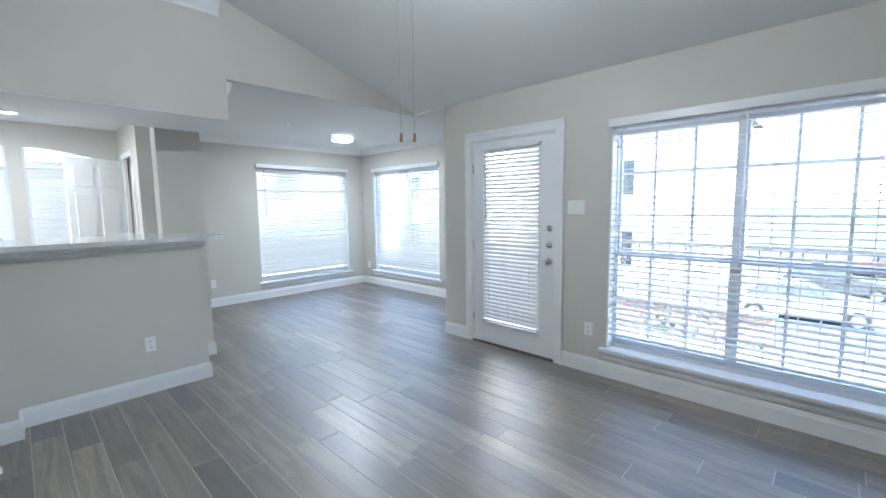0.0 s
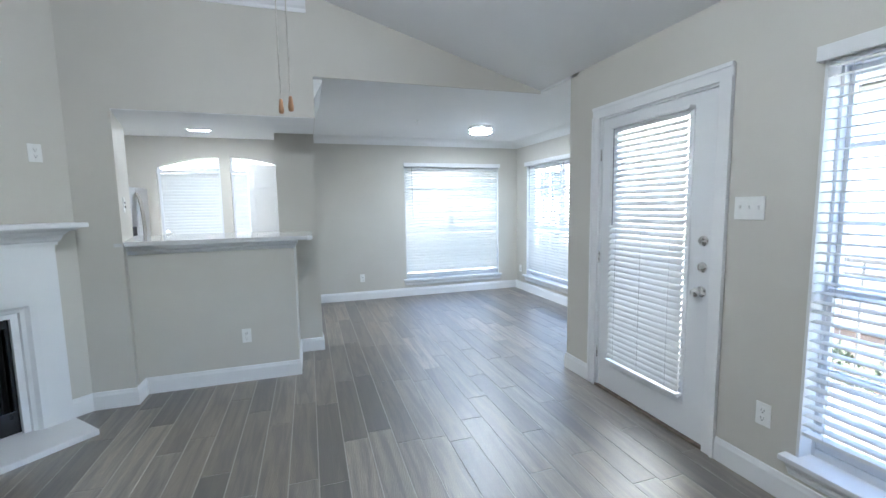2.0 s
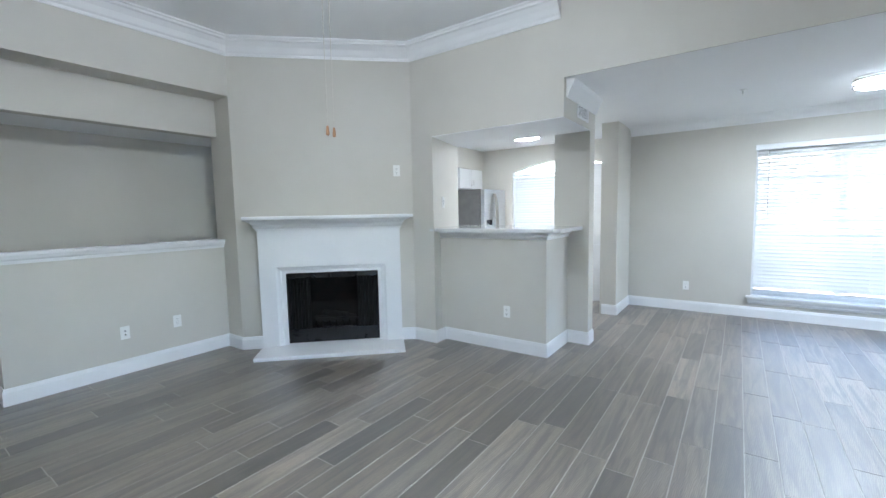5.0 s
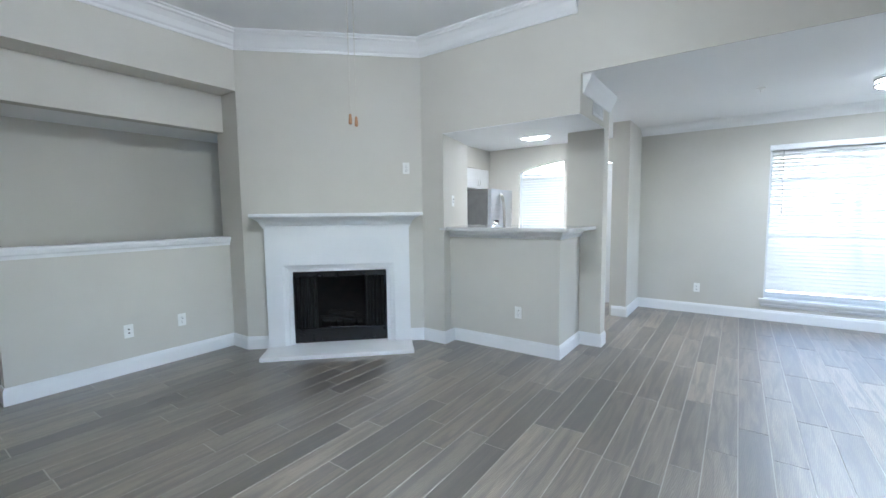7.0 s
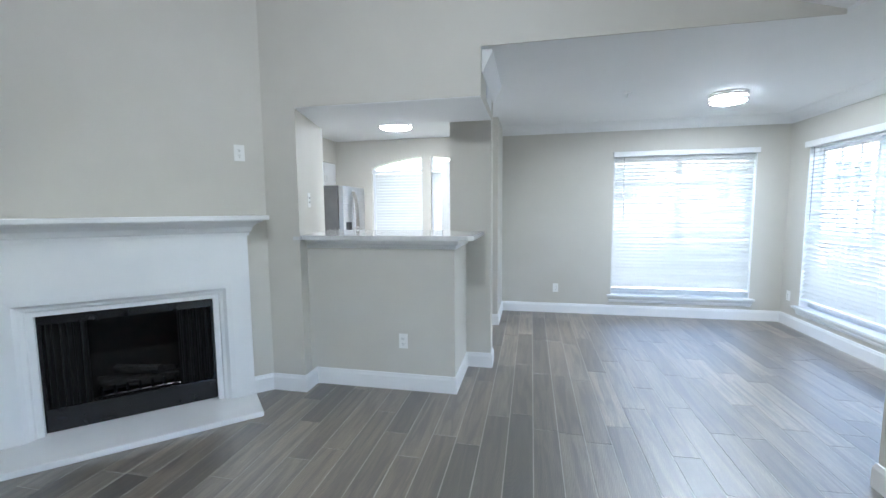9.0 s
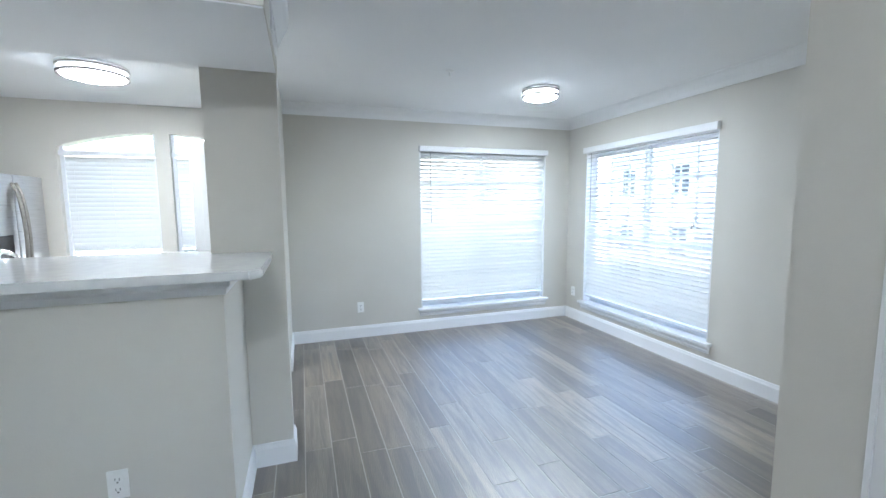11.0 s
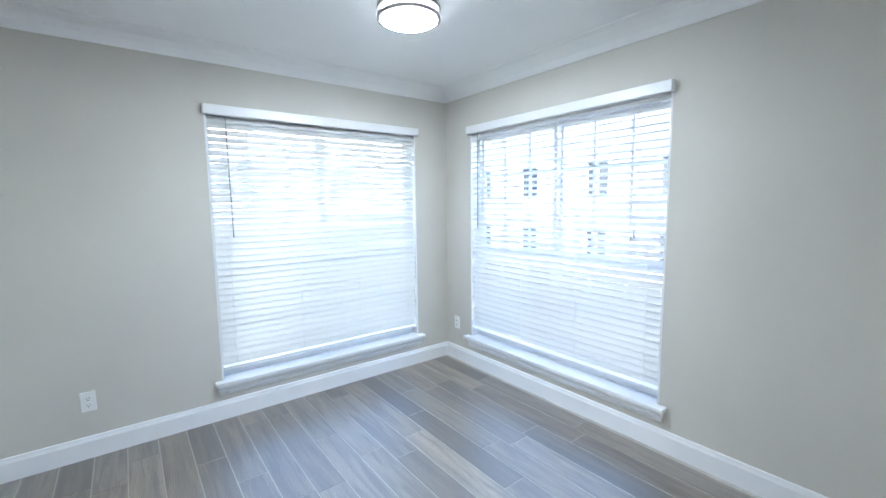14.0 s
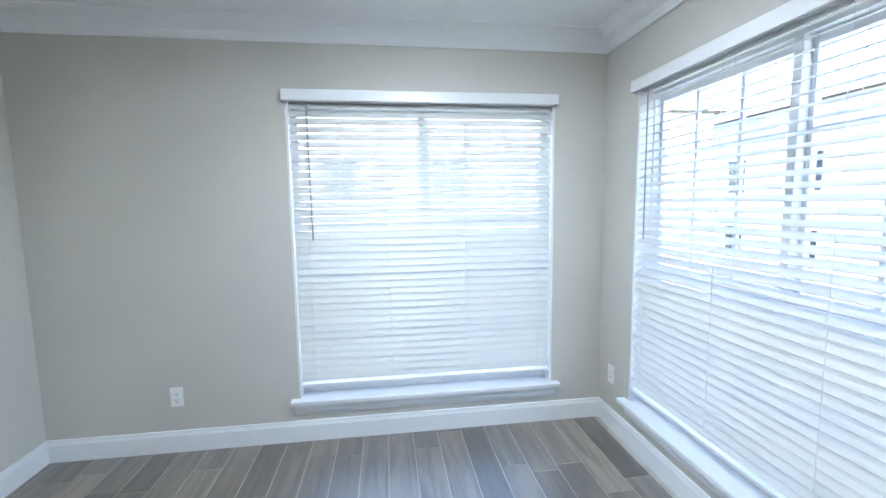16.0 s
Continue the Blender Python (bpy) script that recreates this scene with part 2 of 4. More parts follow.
def lathe(bm, profile, segments=24, m=None):
    """Turns a profile of (radius, z) round the z axis."""
    rings = []
    for r, z in profile:
        rings.append([bm.verts.new((m or Matrix()) @ Vector((r * math.cos(a), r * math.sin(a), z))) for a in (2 * math.pi * i / segments for i in range(segments))])
    for a, b in zip(rings, rings[1:]):
        for i in range(segments):
            bm.faces.new((a[i], a[(i + 1) % segments], b[(i + 1) % segments], b[i]))
    bm.faces.new(rings[0][::-1])
    bm.faces.new(rings[-1])
    return bm


def tube(bm, pts, radius, segments=8):
    """A round bar along points."""
    pts = [Vector(p) for p in pts]
    rings = []
    for i, p in enumerate(pts):
        d = (pts[min(i + 1, len(pts) - 1)] - pts[max(i - 1, 0)]).normalized()
        u = d.cross(Vector((0, 0, 1)) if abs(d.z) < 0.9 else Vector((1, 0, 0))).normalized()
        v = d.cross(u)
        rings.append([bm.verts.new(p + radius * (math.cos(a) * u + math.sin(a) * v)) for a in (2 * math.pi * k / segments for k in range(segments))])
    for a, b in zip(rings, rings[1:]):
        for k in range(segments):
            bm.faces.new((a[k], a[(k + 1) % segments], b[(k + 1) % segments], b[k]))
    bm.faces.new(rings[0][::-1])
    bm.faces.new(rings[-1])
    return bm


def prism(bm, poly, z0, z1):
    lo, hi = [bm.verts.new((x, y, z0)) for x, y in poly], [bm.verts.new((x, y, z1)) for x, y in poly]
    bm.faces.new(lo[::-1])
    bm.faces.new(hi)
    for i in range(len(poly)):
        j = (i + 1) % len(poly)
        bm.faces.new((lo[i], lo[j], hi[j], hi[i]))
    return bm


def wall_x(bm, y0, y1, x0, x1, z0, z1, holes=()):
    """A wall along x between y0 and y1; holes: (x0, x1, z0, z1) in order of x."""
    x = x0
    for a, b, c, d in holes:
        box(bm, x, a, y0, y1, z0, z1)
        if c > z0:
            box(bm, a, b, y0, y1, z0, c)
        box(bm, a, b, y0, y1, d, z1)
        x = b
    box(bm, x, x1, y0, y1, z0, z1)
    return bm


def wall_y(bm, x0, x1, y0, y1, z0, z1, holes=()):
    y = y0
    for a, b, c, d in holes:
        box(bm, x0, x1, y, a, z0, z1)
        if c > z0:
            box(bm, x0, x1, a, b, z0, c)
        box(bm, x0, x1, a, b, d, z1)
        y = b
    box(bm, x0, x1, y, y1, z0, z1)
    return bm


# ---------------------------------------------------------------- plan
XW, YK, YN, XE = -5.87, 5.49, 4.215, 3.6      # nook west, nook north, living north, east
X0, XH, XP = -3.00, -3.18, -3.755             # upper wall, half wall, pier
YJ, YHE, YH = 0.85, 1.985, 2.20               # jog, end of half wall, header end
XN = -2.53                                    # end of the living north wall
ZN, ZF, ZS = 2.44, 3.06, 2.46                 # nook ceiling, flat ceiling, foot of the slope
YSL = 2.15                                    # start of the slope
YS1, YS2, YSB = -0.70, -0.968, -1.66          # south wall, half wall, back wall
XS = -1.77
YST, XST = 2.15, -5.13                        # stub wall
XK, YKS = -6.30, -0.90                        # kitchen west and south
FA, NB = (X0, 0.58), (XS, YS1)

# structure
wn_ = boxes()
wall_x(wn_, YN, YN + 0.16, XN, XE + 0.15, -0.02, ZS + 0.10, [(-2.155, -1.185, -0.02, 2.06), (-0.73, 1.76, 0.24, 2.02)])
part("wall_north", wn_, WALL, label="greige painted wall with a glazed door and a wide window", kind="structure")
w = boxes()
wall_x(w, YK, YK + 0.16, XW - 0.16, XN + 0.02, -0.02, ZN + 0.1, [(-5.53, -3.88, 0.265, 2.045)])
part("wall_nook_north", w, WALL, label="greige painted dining nook wall with a window", kind="structure")
w = boxes()
wall_y(w, XW - 0.16, XW, 2.0, YK, -0.02, ZN + 0.1, [(3.55, 5.15, 0.265, 2.045)])
part("wall_nook_west", w, WALL, label="greige painted dining nook wall with a window", kind="structure")
part("wall_nook_east", boxes((XN, XN + 0.12, YN + 0.16, YK, -0.02, ZN + 0.1)), WALL, label="plain greige painted wall", kind="structure")
part("wall_stub", boxes((XW, XST, 2.09, YST, -0.02, ZN + 0.02), (-5.36, XST, 1.975, 2.09, -0.02, ZN + 0.02)), WALL, label="short greige wall end beside the dining nook", kind="structure")
bm = bmesh.new()
prism(bm, [(X0, YJ), (X0, FA[1]), (X0 - 0.2, FA[1] - 0.2), (XP - 0.1, FA[1] - 0.35), (XP, 0.66)], -0.02, 2.13)
prism(bm, [(X0, YJ), (X0, FA[1]), (X0 - 0.2, FA[1] - 0.2), (XP, FA[1] - 0.35), (XP, YJ)], 2.13, ZF + 0.1)
part("wall_west", bm, WALL, label="greige painted wall beside the kitchen opening", kind="structure")
part("wall_half", boxes((XP - 0.02, XH, 0.64, YHE, -0.02, 1.13)), WALL, label="greige half wall under the breakfast bar", kind="structure")
bm = boxes((XP, X0, YJ, YH, 2.13, ZN), (X0 - 0.14, X0, YJ, YH, ZN, ZN + 0.1), (X0 - 0.012, X0, YH, YN, ZN, ZN + 0.1), (X0 - 0.14, X0, YJ, YN + 0.16, ZN + 0.1, ZF + 0.1))
part("wall_header", bm, WALL, label="greige header and gable over the kitchen and nook openings", kind="structure")
part("pier", boxes((XP - 0.16, XP, 1.845, YH - 0.003, -0.02, ZN + 0.02)), WALL, label="greige wall pier at the end of the breakfast bar", kind="structure")
# chimney wall
bm = bmesh.new()
prism(bm, [FA, NB, (NB[0] - 0.14, NB[1] - 0.14), (FA[0] - 0.14, FA[1] - 0.14)], 0.80, ZF + 0.1)
c0, un, uu = Vector(((FA[0] + NB[0]) / 2, (FA[1] + NB[1]) / 2)), Vector((1, 1)).normalized(), Vector((1, -1)).normalized()
UC = -0.035                                    # centre of the fireplace along its wall


def fire(u, d):
    p = c0 + uu * (u + UC) + un * d
    return (p.x, p.y)


L = (Vector(FA) - Vector(NB)).length / 2
un = Vector((-(NB[1] - FA[1]), NB[0] - FA[0])).normalized()
uu = (Vector(NB) - Vector(FA)).normalized()
prism(bm, [FA, fire(-0.475, 0), fire(-0.475, -0.2), (FA[0] - 0.14, FA[1] - 0.14)], -0.02, 0.80)
prism(bm, [fire(0.475, 0), NB, (NB[0] - 0.14, NB[1] - 0.14), fire(0.475, -0.2)], -0.02, 0.80)
part("wall_chimney", bm, WALL, label="greige painted diagonal chimney wall", kind="structure")
# south side
part("wall_south", boxes((XS, XE, YS2, YS1, 2.53, ZF + 0.1), (XS - 0.14, XS, YS2 - 0.12, YS1 - 0.002, -0.02, ZF + 0.1)), WALL, label="greige painted wall over a recess", kind="structure")
part("wall_south_header", boxes((XS, XE, YS2 - 0.12, YS2, 2.17, 2.60)), WALL, label="greige header over the half wall", kind="structure")
part("wall_half_south", boxes((XS, -0.10, YS2 - 0.12, YS2, -0.02, 1.07)), WALL, label="pale grey half wall with white cap", kind="structure")
part("wall_hall", boxes((-2.25, -0.25, YSB - 0.7, YSB, -0.02, ZF), (-2.1, XS - 0.14, YS2 - 0.12, YS2, 2.17, 2.6), (-2.1, XS - 0.14, YS2 - 0.12, YS2, -0.02, 1.07), (-2.25, -2.1, YSB, YS2 + 0.06, -0.02, ZF), (-0.42, -0.40 + 2.6, -3.9, -3.75, -0.02, ZF), (-3, -0.42, -3.9, -3.75, -0.02, ZF)), WALL, label="greige painted hall wall", kind="structure")
part("wall_east", boxes((XE, XE + 0.15, -3.9, YN, -0.02, ZF + 0.1)), WALL, label="plain greige painted wall", kind="structure")
part("wall_south_end", boxes((2.2, XE, -3.9, YS2 - 0.2, -0.02, ZF)), WALL, label="plain greige painted wall", kind="structure")
# ceilings
bm = bmesh.new()
v = [bm.verts.new(p) for p in ((X0 - 0.02, -4, ZF), (XE + 0.15, -4, ZF), (XE + 0.15, YSL, ZF), (X0 - 0.02, YSL, ZF), (XE + 0.15, YN + 0.01, ZS), (X0 - 0.02, YN + 0.01, ZS))]
f1, f2 = bm.faces.new((v[0], v[1], v[2], v[3])), bm.faces.new((v[3], v[2], v[4], v[5]))
r = bmesh.ops.extrude_face_region(bm, geom=[f1, f2])
for e in r["geom"]:
    if isinstance(e, bmesh.types.BMVert):
        e.co.z += 0.12
part("ceiling", bm, CEIL, label="white vaulted ceiling, flat then sloping down", kind="structure")
part("ceiling_nook", boxes((XW - 0.1, X0 - 0.012, YH, YN, ZN, ZN + 0.1), (XW - 0.1, XN + 0.1, YN, YK + 0.1, ZN, ZN + 0.1), (XW - 0.1, XP - 0.16, 1.9, YH, ZN, ZN + 0.1), (XP - 0.16, XP, YJ - 0.3, 1.845, ZN, ZN + 0.1)), CEIL, label="flat white dining nook ceiling", kind="structure")
part("ceiling_soffit", boxes((XP - 0.0, X0 - 0.004, YJ + 0.0, YH - 0.004, 2.124, 2.1295), (XP - 0.0, X0 - 0.004, 0.6, YJ, 2.124, 2.1295)), CEIL, label="white painted soffit over the bar", kind="structure")
part("ceiling_kitchen", boxes((XK - 0.2, XP - 0.16, YKS - 0.1, 1.9, ZN, ZN + 0.1), (XK - 0.2, XW - 0.1, 1.9, 2.0, ZN, ZN + 0.1)), CEIL, label="white kitchen ceiling", kind="structure")
part("ceiling_hall_header", boxes((-2.1, XE, YSB, YS2 - 0.12, 2.174, 2.25)), CEIL, label="white hall soffit", kind="structure")

# kitchen shell: west wall with an arched double window
KY0, KM0, KM1, KY1, KZ0, KZA, KZP = 0.13, 0.93, 1.06, 1.86, 0.90, 2.02, 2.17


def arch(y):
    s = (y - KY0) / (KY1 - KY0) * 2 - 1
    return KZP - (KZP - KZA) * s * s


bm = bmesh.new()
box(bm, XK - 0.16, XK, YKS, KY0, -0.02, ZN + 0.1)
box(bm, XK - 0.16, XK, KM0, KM1, KZ0, arch(1.0))
box(bm, XK - 0.16, XK, KY1, 2.9, -0.02, ZN + 0.1)
box(bm, XK - 0.16, XK, KY0, KY1, -0.02, KZ0)
N = 24
for i in range(N):
    a, b = KY0 + (KY1 - KY0) * i / N, KY0 + (KY1 - KY0) * (i + 1) / N
    vs = []
    for x in (XK - 0.16, XK):
        vs += [bm.verts.new((x, a, arch(a))), bm.verts.new((x, b, arch(b))), bm.verts.new((x, b, ZN + 0.1)), bm.verts.new((x, a, ZN + 0.1))]
    bm.faces.new(vs[4:8])
    bm.faces.new(vs[0:4][::-1])
    bm.faces.new((vs[0], vs[1], vs[5], vs[4]))
part("wall_kitchen_west", bm, WALL, label="greige kitchen wall with an arched double window", kind="structure")
part("wall_kitchen_south", boxes((XK, XP - 0.02, YKS - 0.1, YKS, -0.02, ZN + 0.1), (XK, XP - 0.04, YKS, -0.44, 2.10, ZN + 0.02)), WALL, label="greige kitchen wall with a soffit", kind="structure")
bm = bmesh.new()
wall_x(bm, 1.95, 1.974, XK, XW + 0.02, -0.02, ZN + 0.05, [(-5.90, XW + 0.019, -0.02, 2.04)])
box(bm, -5.36, XST, 1.95, 1.975, -0.02, ZN + 0.02)
box(bm, XW + 0.02, -5.36, 1.95, 1.975, 2.04, ZN + 0.02)
box(bm, XK, XW - 0.16, 2.6, 2.7, -0.02, ZN)
part("wall_kitchen_north", bm, WALL, label="greige kitchen wall with a closet doorway", kind="structure")
part("ceiling_closet", boxes((XK, XW - 0.16, 2.0, 2.6, ZN, ZN + 0.1)), CEIL, label="white closet ceiling", kind="structure")

# trim
BASE = [(0, 0), (0.016, 0), (0.016, 0.010), (0.015, 0.100), (0.010, 0.113), (0.007, 0.126), (0, 0.129)]
for path in (
    [(-1.135, YN), (XE, YN), (XE, -3.75)],
    [(-0.10, YS2 - 0.12), (-0.10, YS2), (XS, YS2), NB, fire(0.70, 0)],
    [fire(-0.70, 0), FA, (X0, YJ), (XH, YJ), (XH, YHE), (XP, YHE), (XP, YH - 0.003), (XP - 0.16, YH - 0.003)],
    [(XST, 1.975), (XST, YST), (XW, YST), (XW, YK), (XN, YK), (XN, YN), (-2.215, YN)],
    [(-0.40, YSB - 0.6), (-0.40, YSB), (-2.1, YSB), (-2.1, YS2 - 0.12)],
    [(2.2, -3.75), (-3, -3.75)],
    [(XP - 0.2, YKS), (XK, YKS), (XK, 1.95), (-5.96, 1.95)],
):
    part("baseboard", sweep(bmesh.new(), BASE, path), TRIM, label="white painted baseboard with a stepped top", kind="structure")
CROWN = [(0, ZF - 0.155), (0.012, ZF - 0.155), (0.016, ZF - 0.132), (0.030, ZF - 0.118), (0.052, ZF - 0.075), (0.086, ZF - 0.040), (0.108, ZF - 0.034), (0.112, ZF - 0.018), (0.130, ZF - 0.012), (0.130, ZF), (0, ZF)]
part("crown_moulding", sweep(bmesh.new(), CROWN, [(XE, YS1), (XS, YS1), FA, (X0, YSL + 0.02)]), TRIM, label="white crown moulding with stepped profile", kind="structure")
COVE = [(0, ZN - 0.095), (0.008, ZN - 0.095), (0.012, ZN - 0.085), (0.030, ZN - 0.055), (0.062, ZN - 0.028), (0.10, ZN - 0.012), (0.145, ZN - 0.006), (0.150, ZN), (0, ZN)]
CORNICE = [(0, ZN - 0.145), (0.010, ZN - 0.145), (0.016, ZN - 0.125), (0.045, ZN - 0.065), (0.062, ZN - 0.035), (0.068, ZN - 0.012), (0.070, ZN), (0, ZN)]
part("cove_moulding", sweep(bmesh.new(), CORNICE, [(XP + 0.70, YH), (XP - 0.16, YH)]), CEIL, label="white coved crown moulding", kind="structure")
part("cove_moulding", sweep(bmesh.new(), COVE, [(XW, YST - 0.05), (XW, YK), (XN, YK), (XN, YN + 0.17)]), CEIL, label="white coved crown moulding", kind="structure")


# ---------------------------------------------------------------- windows, in their own frame: x along the wall, y outward, z up
def window(name, m, w, z0, z1, label, units=2, sill=0.055):
    """Double-hung units side by side, each sash three panes wide and two high."""
    win = empty(name, m, label, kind="structure")
    fr = boxes((0, 0.024, 0.085, 0.155, z0, z1), (w - 0.024, w, 0.085, 0.155, z0, z1), (0.024, w - 0.024, 0.085, 0.155, z1 - 0.035, z1), (0.024, w - 0.024, 0.085, 0.155, z0, z0 + 0.04), bevel=0.003)
    for k in range(1, units):
        box(fr, w * k / units - 0.018, w * k / units + 0.018, 0.08, 0.155, z0 + 0.04, z1 - 0.035, 0.003)
    part("window_frame", fr, VINYL, win)
    part("window_sill", boxes((-0.045, w + 0.045, -sill, 0.085, z0 - 0.022, z0 + 0.004), bevel=0.006), TRIM, win, "white painted window stool")
    ap = bmesh.new()
    prof = [(0.0, z0 - 0.095), (-0.010, z0 - 0.092), (-0.016, z0 - 0.072), (-0.012, z0 - 0.06), (-0.022, z0 - 0.045), (-0.030, z0 - 0.023), (0.0, z0 - 0.023)]
    a = [ap.verts.new((-0.03 + (0.012 if z < z0 - 0.06 else 0), y, z)) for y, z in prof]
    b = [ap.verts.new((w + 0.03 - (0.012 if z < z0 - 0.06 else 0), y, z)) for y, z in prof]
    for i in range(len(prof)):
        j = (i + 1) % len(prof)
        ap.faces.new((a[i], b[i], b[j], a[j]))
    ap.faces.new(a)
    ap.faces.new(b[::-1])
    part("window_apron", ap, TRIM, win, "white moulded apron under the sill")
    part("window_liner", boxes((-0.001, 0.012, 0.0, 0.085, z0 + 0.004, z1), (w - 0.012, w + 0.001, 0.0, 0.085, z0 + 0.004, z1), (0.012, w - 0.012, 0.0, 0.085, z1 - 0.012, z1 + 0.001)), TRIM, win)
    zm = z0 + (z1 - z0) * 0.435
    for k in range(units):
        a = w * k / units + (0.024 if k == 0 else 0.018)
        b = w * (k + 1) / units - (0.024 if k == units - 1 else 0.018)
        for lo, hi, y in ((z0 + 0.04, zm + 0.02, 0.092), (zm - 0.02, z1 - 0.035, 0.121)):
            sash = part("window_sash", boxes((a, a + 0.018, y, y + 0.028, lo, hi), (b - 0.018, b, y, y + 0.028, lo, hi), (a + 0.018, b - 0.018, y, y + 0.028, hi - 0.04, hi), (a + 0.018, b - 0.018, y, y + 0.028, lo, lo + 0.04), bevel=0.003), VINYL, win)
            gb = bmesh.new()
            for q in (1, 2):
                x = a + (b - a) * q / 3
                box(gb, x - 0.009, x + 0.009, y + 0.006, y + 0.022, lo + 0.04, hi - 0.04)
            rows = 2 if hi - lo < 0.85 else 3
            for q in range(1, rows):
                z = lo + (hi - lo) * q / rows
                box(gb, a + 0.018, b - 0.018, y + 0.005, y + 0.023, z - 0.009, z + 0.009)
            part("muntin", gb, VINYL, sash)
            g = part("pane", boxes((a + 0.018, b - 0.018, y + 0.012, y + 0.016, lo + 0.04, hi - 0.04)), GLASS, sash)
            g.visible_shadow = False
        zl = zm + 0.02
        part("sash_lock", boxes(((a + b) / 2 - 0.03, (a + b) / 2 + 0.03, 0.075, 0.092, zl, zl + 0.014), bevel=0.004), PLATE, win)
    return win


def slat_mesh(w, tilt, depth=0.05):
    """One curved slat, its room edge lowered by the tilt."""
    bm = bmesh.new()
    c, s = math.cos(radians(tilt)), math.sin(radians(tilt))
    rows = []
    for k in range(5):
        u = -depth / 2 + depth * k / 4
        h = 0.0035 * (1 - (2 * u / depth) ** 2)
        for dz in (0.0, 0.0026):
            rows.append((u * c - (h + dz) * s, u * s + (h + dz) * c))
    ring = [rows[i] for i in (0, 2, 4, 6, 8, 9, 7, 5, 3, 1)]
    a, b = [bm.verts.new((0, y, z)) for y, z in ring], [bm.verts.new((w, y, z)) for y, z in ring]
    for i in range(10):
        j = (i + 1) % 10
        bm.faces.new((a[i], b[i], b[j], a[j]))
    bm.faces.new(a)
    bm.faces.new(b[::-1])
    return bm


def blind(m, w, z0, z1, tilt, label, pitch=0.0437, y=0.0, valance=0.062, over=0.01, wand=0.12, cords=True, tilts=None, depth=0.05, lo_gap=0.012, group="blinds at the windows", wand_len=0.78):
    b = empty("window_blind", m, label, "window blind", group)
    if valance:
        v = boxes((-over, w + over, y - 0.045, y - 0.030, z1 - 0.022, z1 - 0.022 + valance), bevel=0.004)
        box(v, -over, -over + 0.012, y - 0.030, y - 0.001, z1 - 0.022, z1 - 0.022 + valance)
        box(v, w + over - 0.012, w + over, y - 0.030, y - 0.001, z1 - 0.022, z1 - 0.022 + valance)
        part("valance", v, TRIM, b)
    part("headrail", boxes((0.016, w - 0.016, y + 0.0, y + 0.045, z1 - 0.019, z1 - 0.0135)), TRIM, b)
    n = int((z1 - 0.032 - z0 - lo_gap - 0.03) / pitch)
    rnd = random.Random(int(w * 1000) + n)
    first = part("slat", slat_mesh(w - 0.034, 0, depth), SLAT, b)
    for i in range(n):
        s = first if i == 0 else new("slat", first.data)
        s.parent = b
        z = z1 - 0.039 - pitch * i
        t = tilt if tilts is None else tilts(i / n)
        s.matrix_basis = pose(0.017, y + 0.024, z, t + rnd.uniform(-1.2, 1.2), rnd.uniform(-0.08, 0.08), 0)
    zb = z1 - 0.039 - pitch * n
    part("bottom_rail", boxes((0.017, w - 0.017, y + 0.0, y + 0.048, zb - 0.008, zb + 0.010), bevel=0.004), TRIM, b)
    k = max(2, round(w / 0.55))
    for q in range(k + 1):
        x = 0.10 + (w - 0.20) * q / k
        part("ladder_cord", tube(bmesh.new(), [(x, y - 0.002, z1 - 0.03), (x, y - 0.002, zb), (x, y + 0.050, zb), (x, y + 0.050, z1 - 0.03)], 0.0012, 4), SLAT, b)
    if wand:
        part("tilt_wand", tube(bmesh.new(), [(wand, y - 0.012, z1 - 0.03), (wand + 0.006, y - 0.014, z1 - 0.03 - wand_len)], 0.0042, 6), WANDM, b, "thin grey tilt wand")
    if cords:
        x = w - 0.20
        lc = part("lift_cord", tube(tube(bmesh.new(), [(x, y - 0.012, z1 - 0.03), (x, y - 0.014, z1 - 0.80)], 0.0013, 5), [(x + 0.02, y - 0.012, z1 - 0.03), (x + 0.02, y - 0.014, z1 - 0.78)], 0.0013, 5), SLAT, b)
        t = bmesh.new()
        for dx, zz in ((0, z1 - 0.83), (0.02, z1 - 0.81)):
            lathe(t, [(0.003, zz + 0.03), (0.008, zz), (0.005, zz - 0.004)], 8, Matrix.Translation((x + dx, y - 0.014, 0)))
        part("tassel", t, WANDM, lc)
    return b


WANDM = textured("grey_plastic_wand", (0.22, 0.23, 0.24), (0.28, 0.28, 0.28), 20.0, 0.3)
Q = Matrix.Rotation(radians(90), 4, "Z")
M1 = Matrix.Translation((XW, 3.55, 0)) @ Q              # west: along +y, outward -x
M2 = Matrix.Translation((-5.53, YK, 0))                 # north: along +x, outward +y
M3 = Matrix.Translation((-0.73, YN, 0))
window("window_1", M1, 1.60, 0.265, 2.045, "white double-hung window pair with muntins over the floor")
window("window_2", M2, 1.65, 0.265, 2.045, "white double-hung window pair with muntins facing the courtyard")
# the third unit is out of view, added to let more daylight in
window("window_3", M3, 2.49, 0.24, 2.02, "wide white double-hung window row facing the balcony, third unit added unseen for daylight", 3)
blind(M1, 1.60, 0.285, 2.045, 52, "white faux-wood blind, nearly closed, over the dining nook window", cords=False)
blind(M2, 1.65, 0.285, 2.045, 22, "white faux-wood blind, half open, over the courtyard window", wand=0.10, tilts=lambda s: 18 + 28 * s)
blind(M3, 2.49, 0.30, 2.02, 4, "white faux-wood blind with open slats over the balcony window", wand=0)

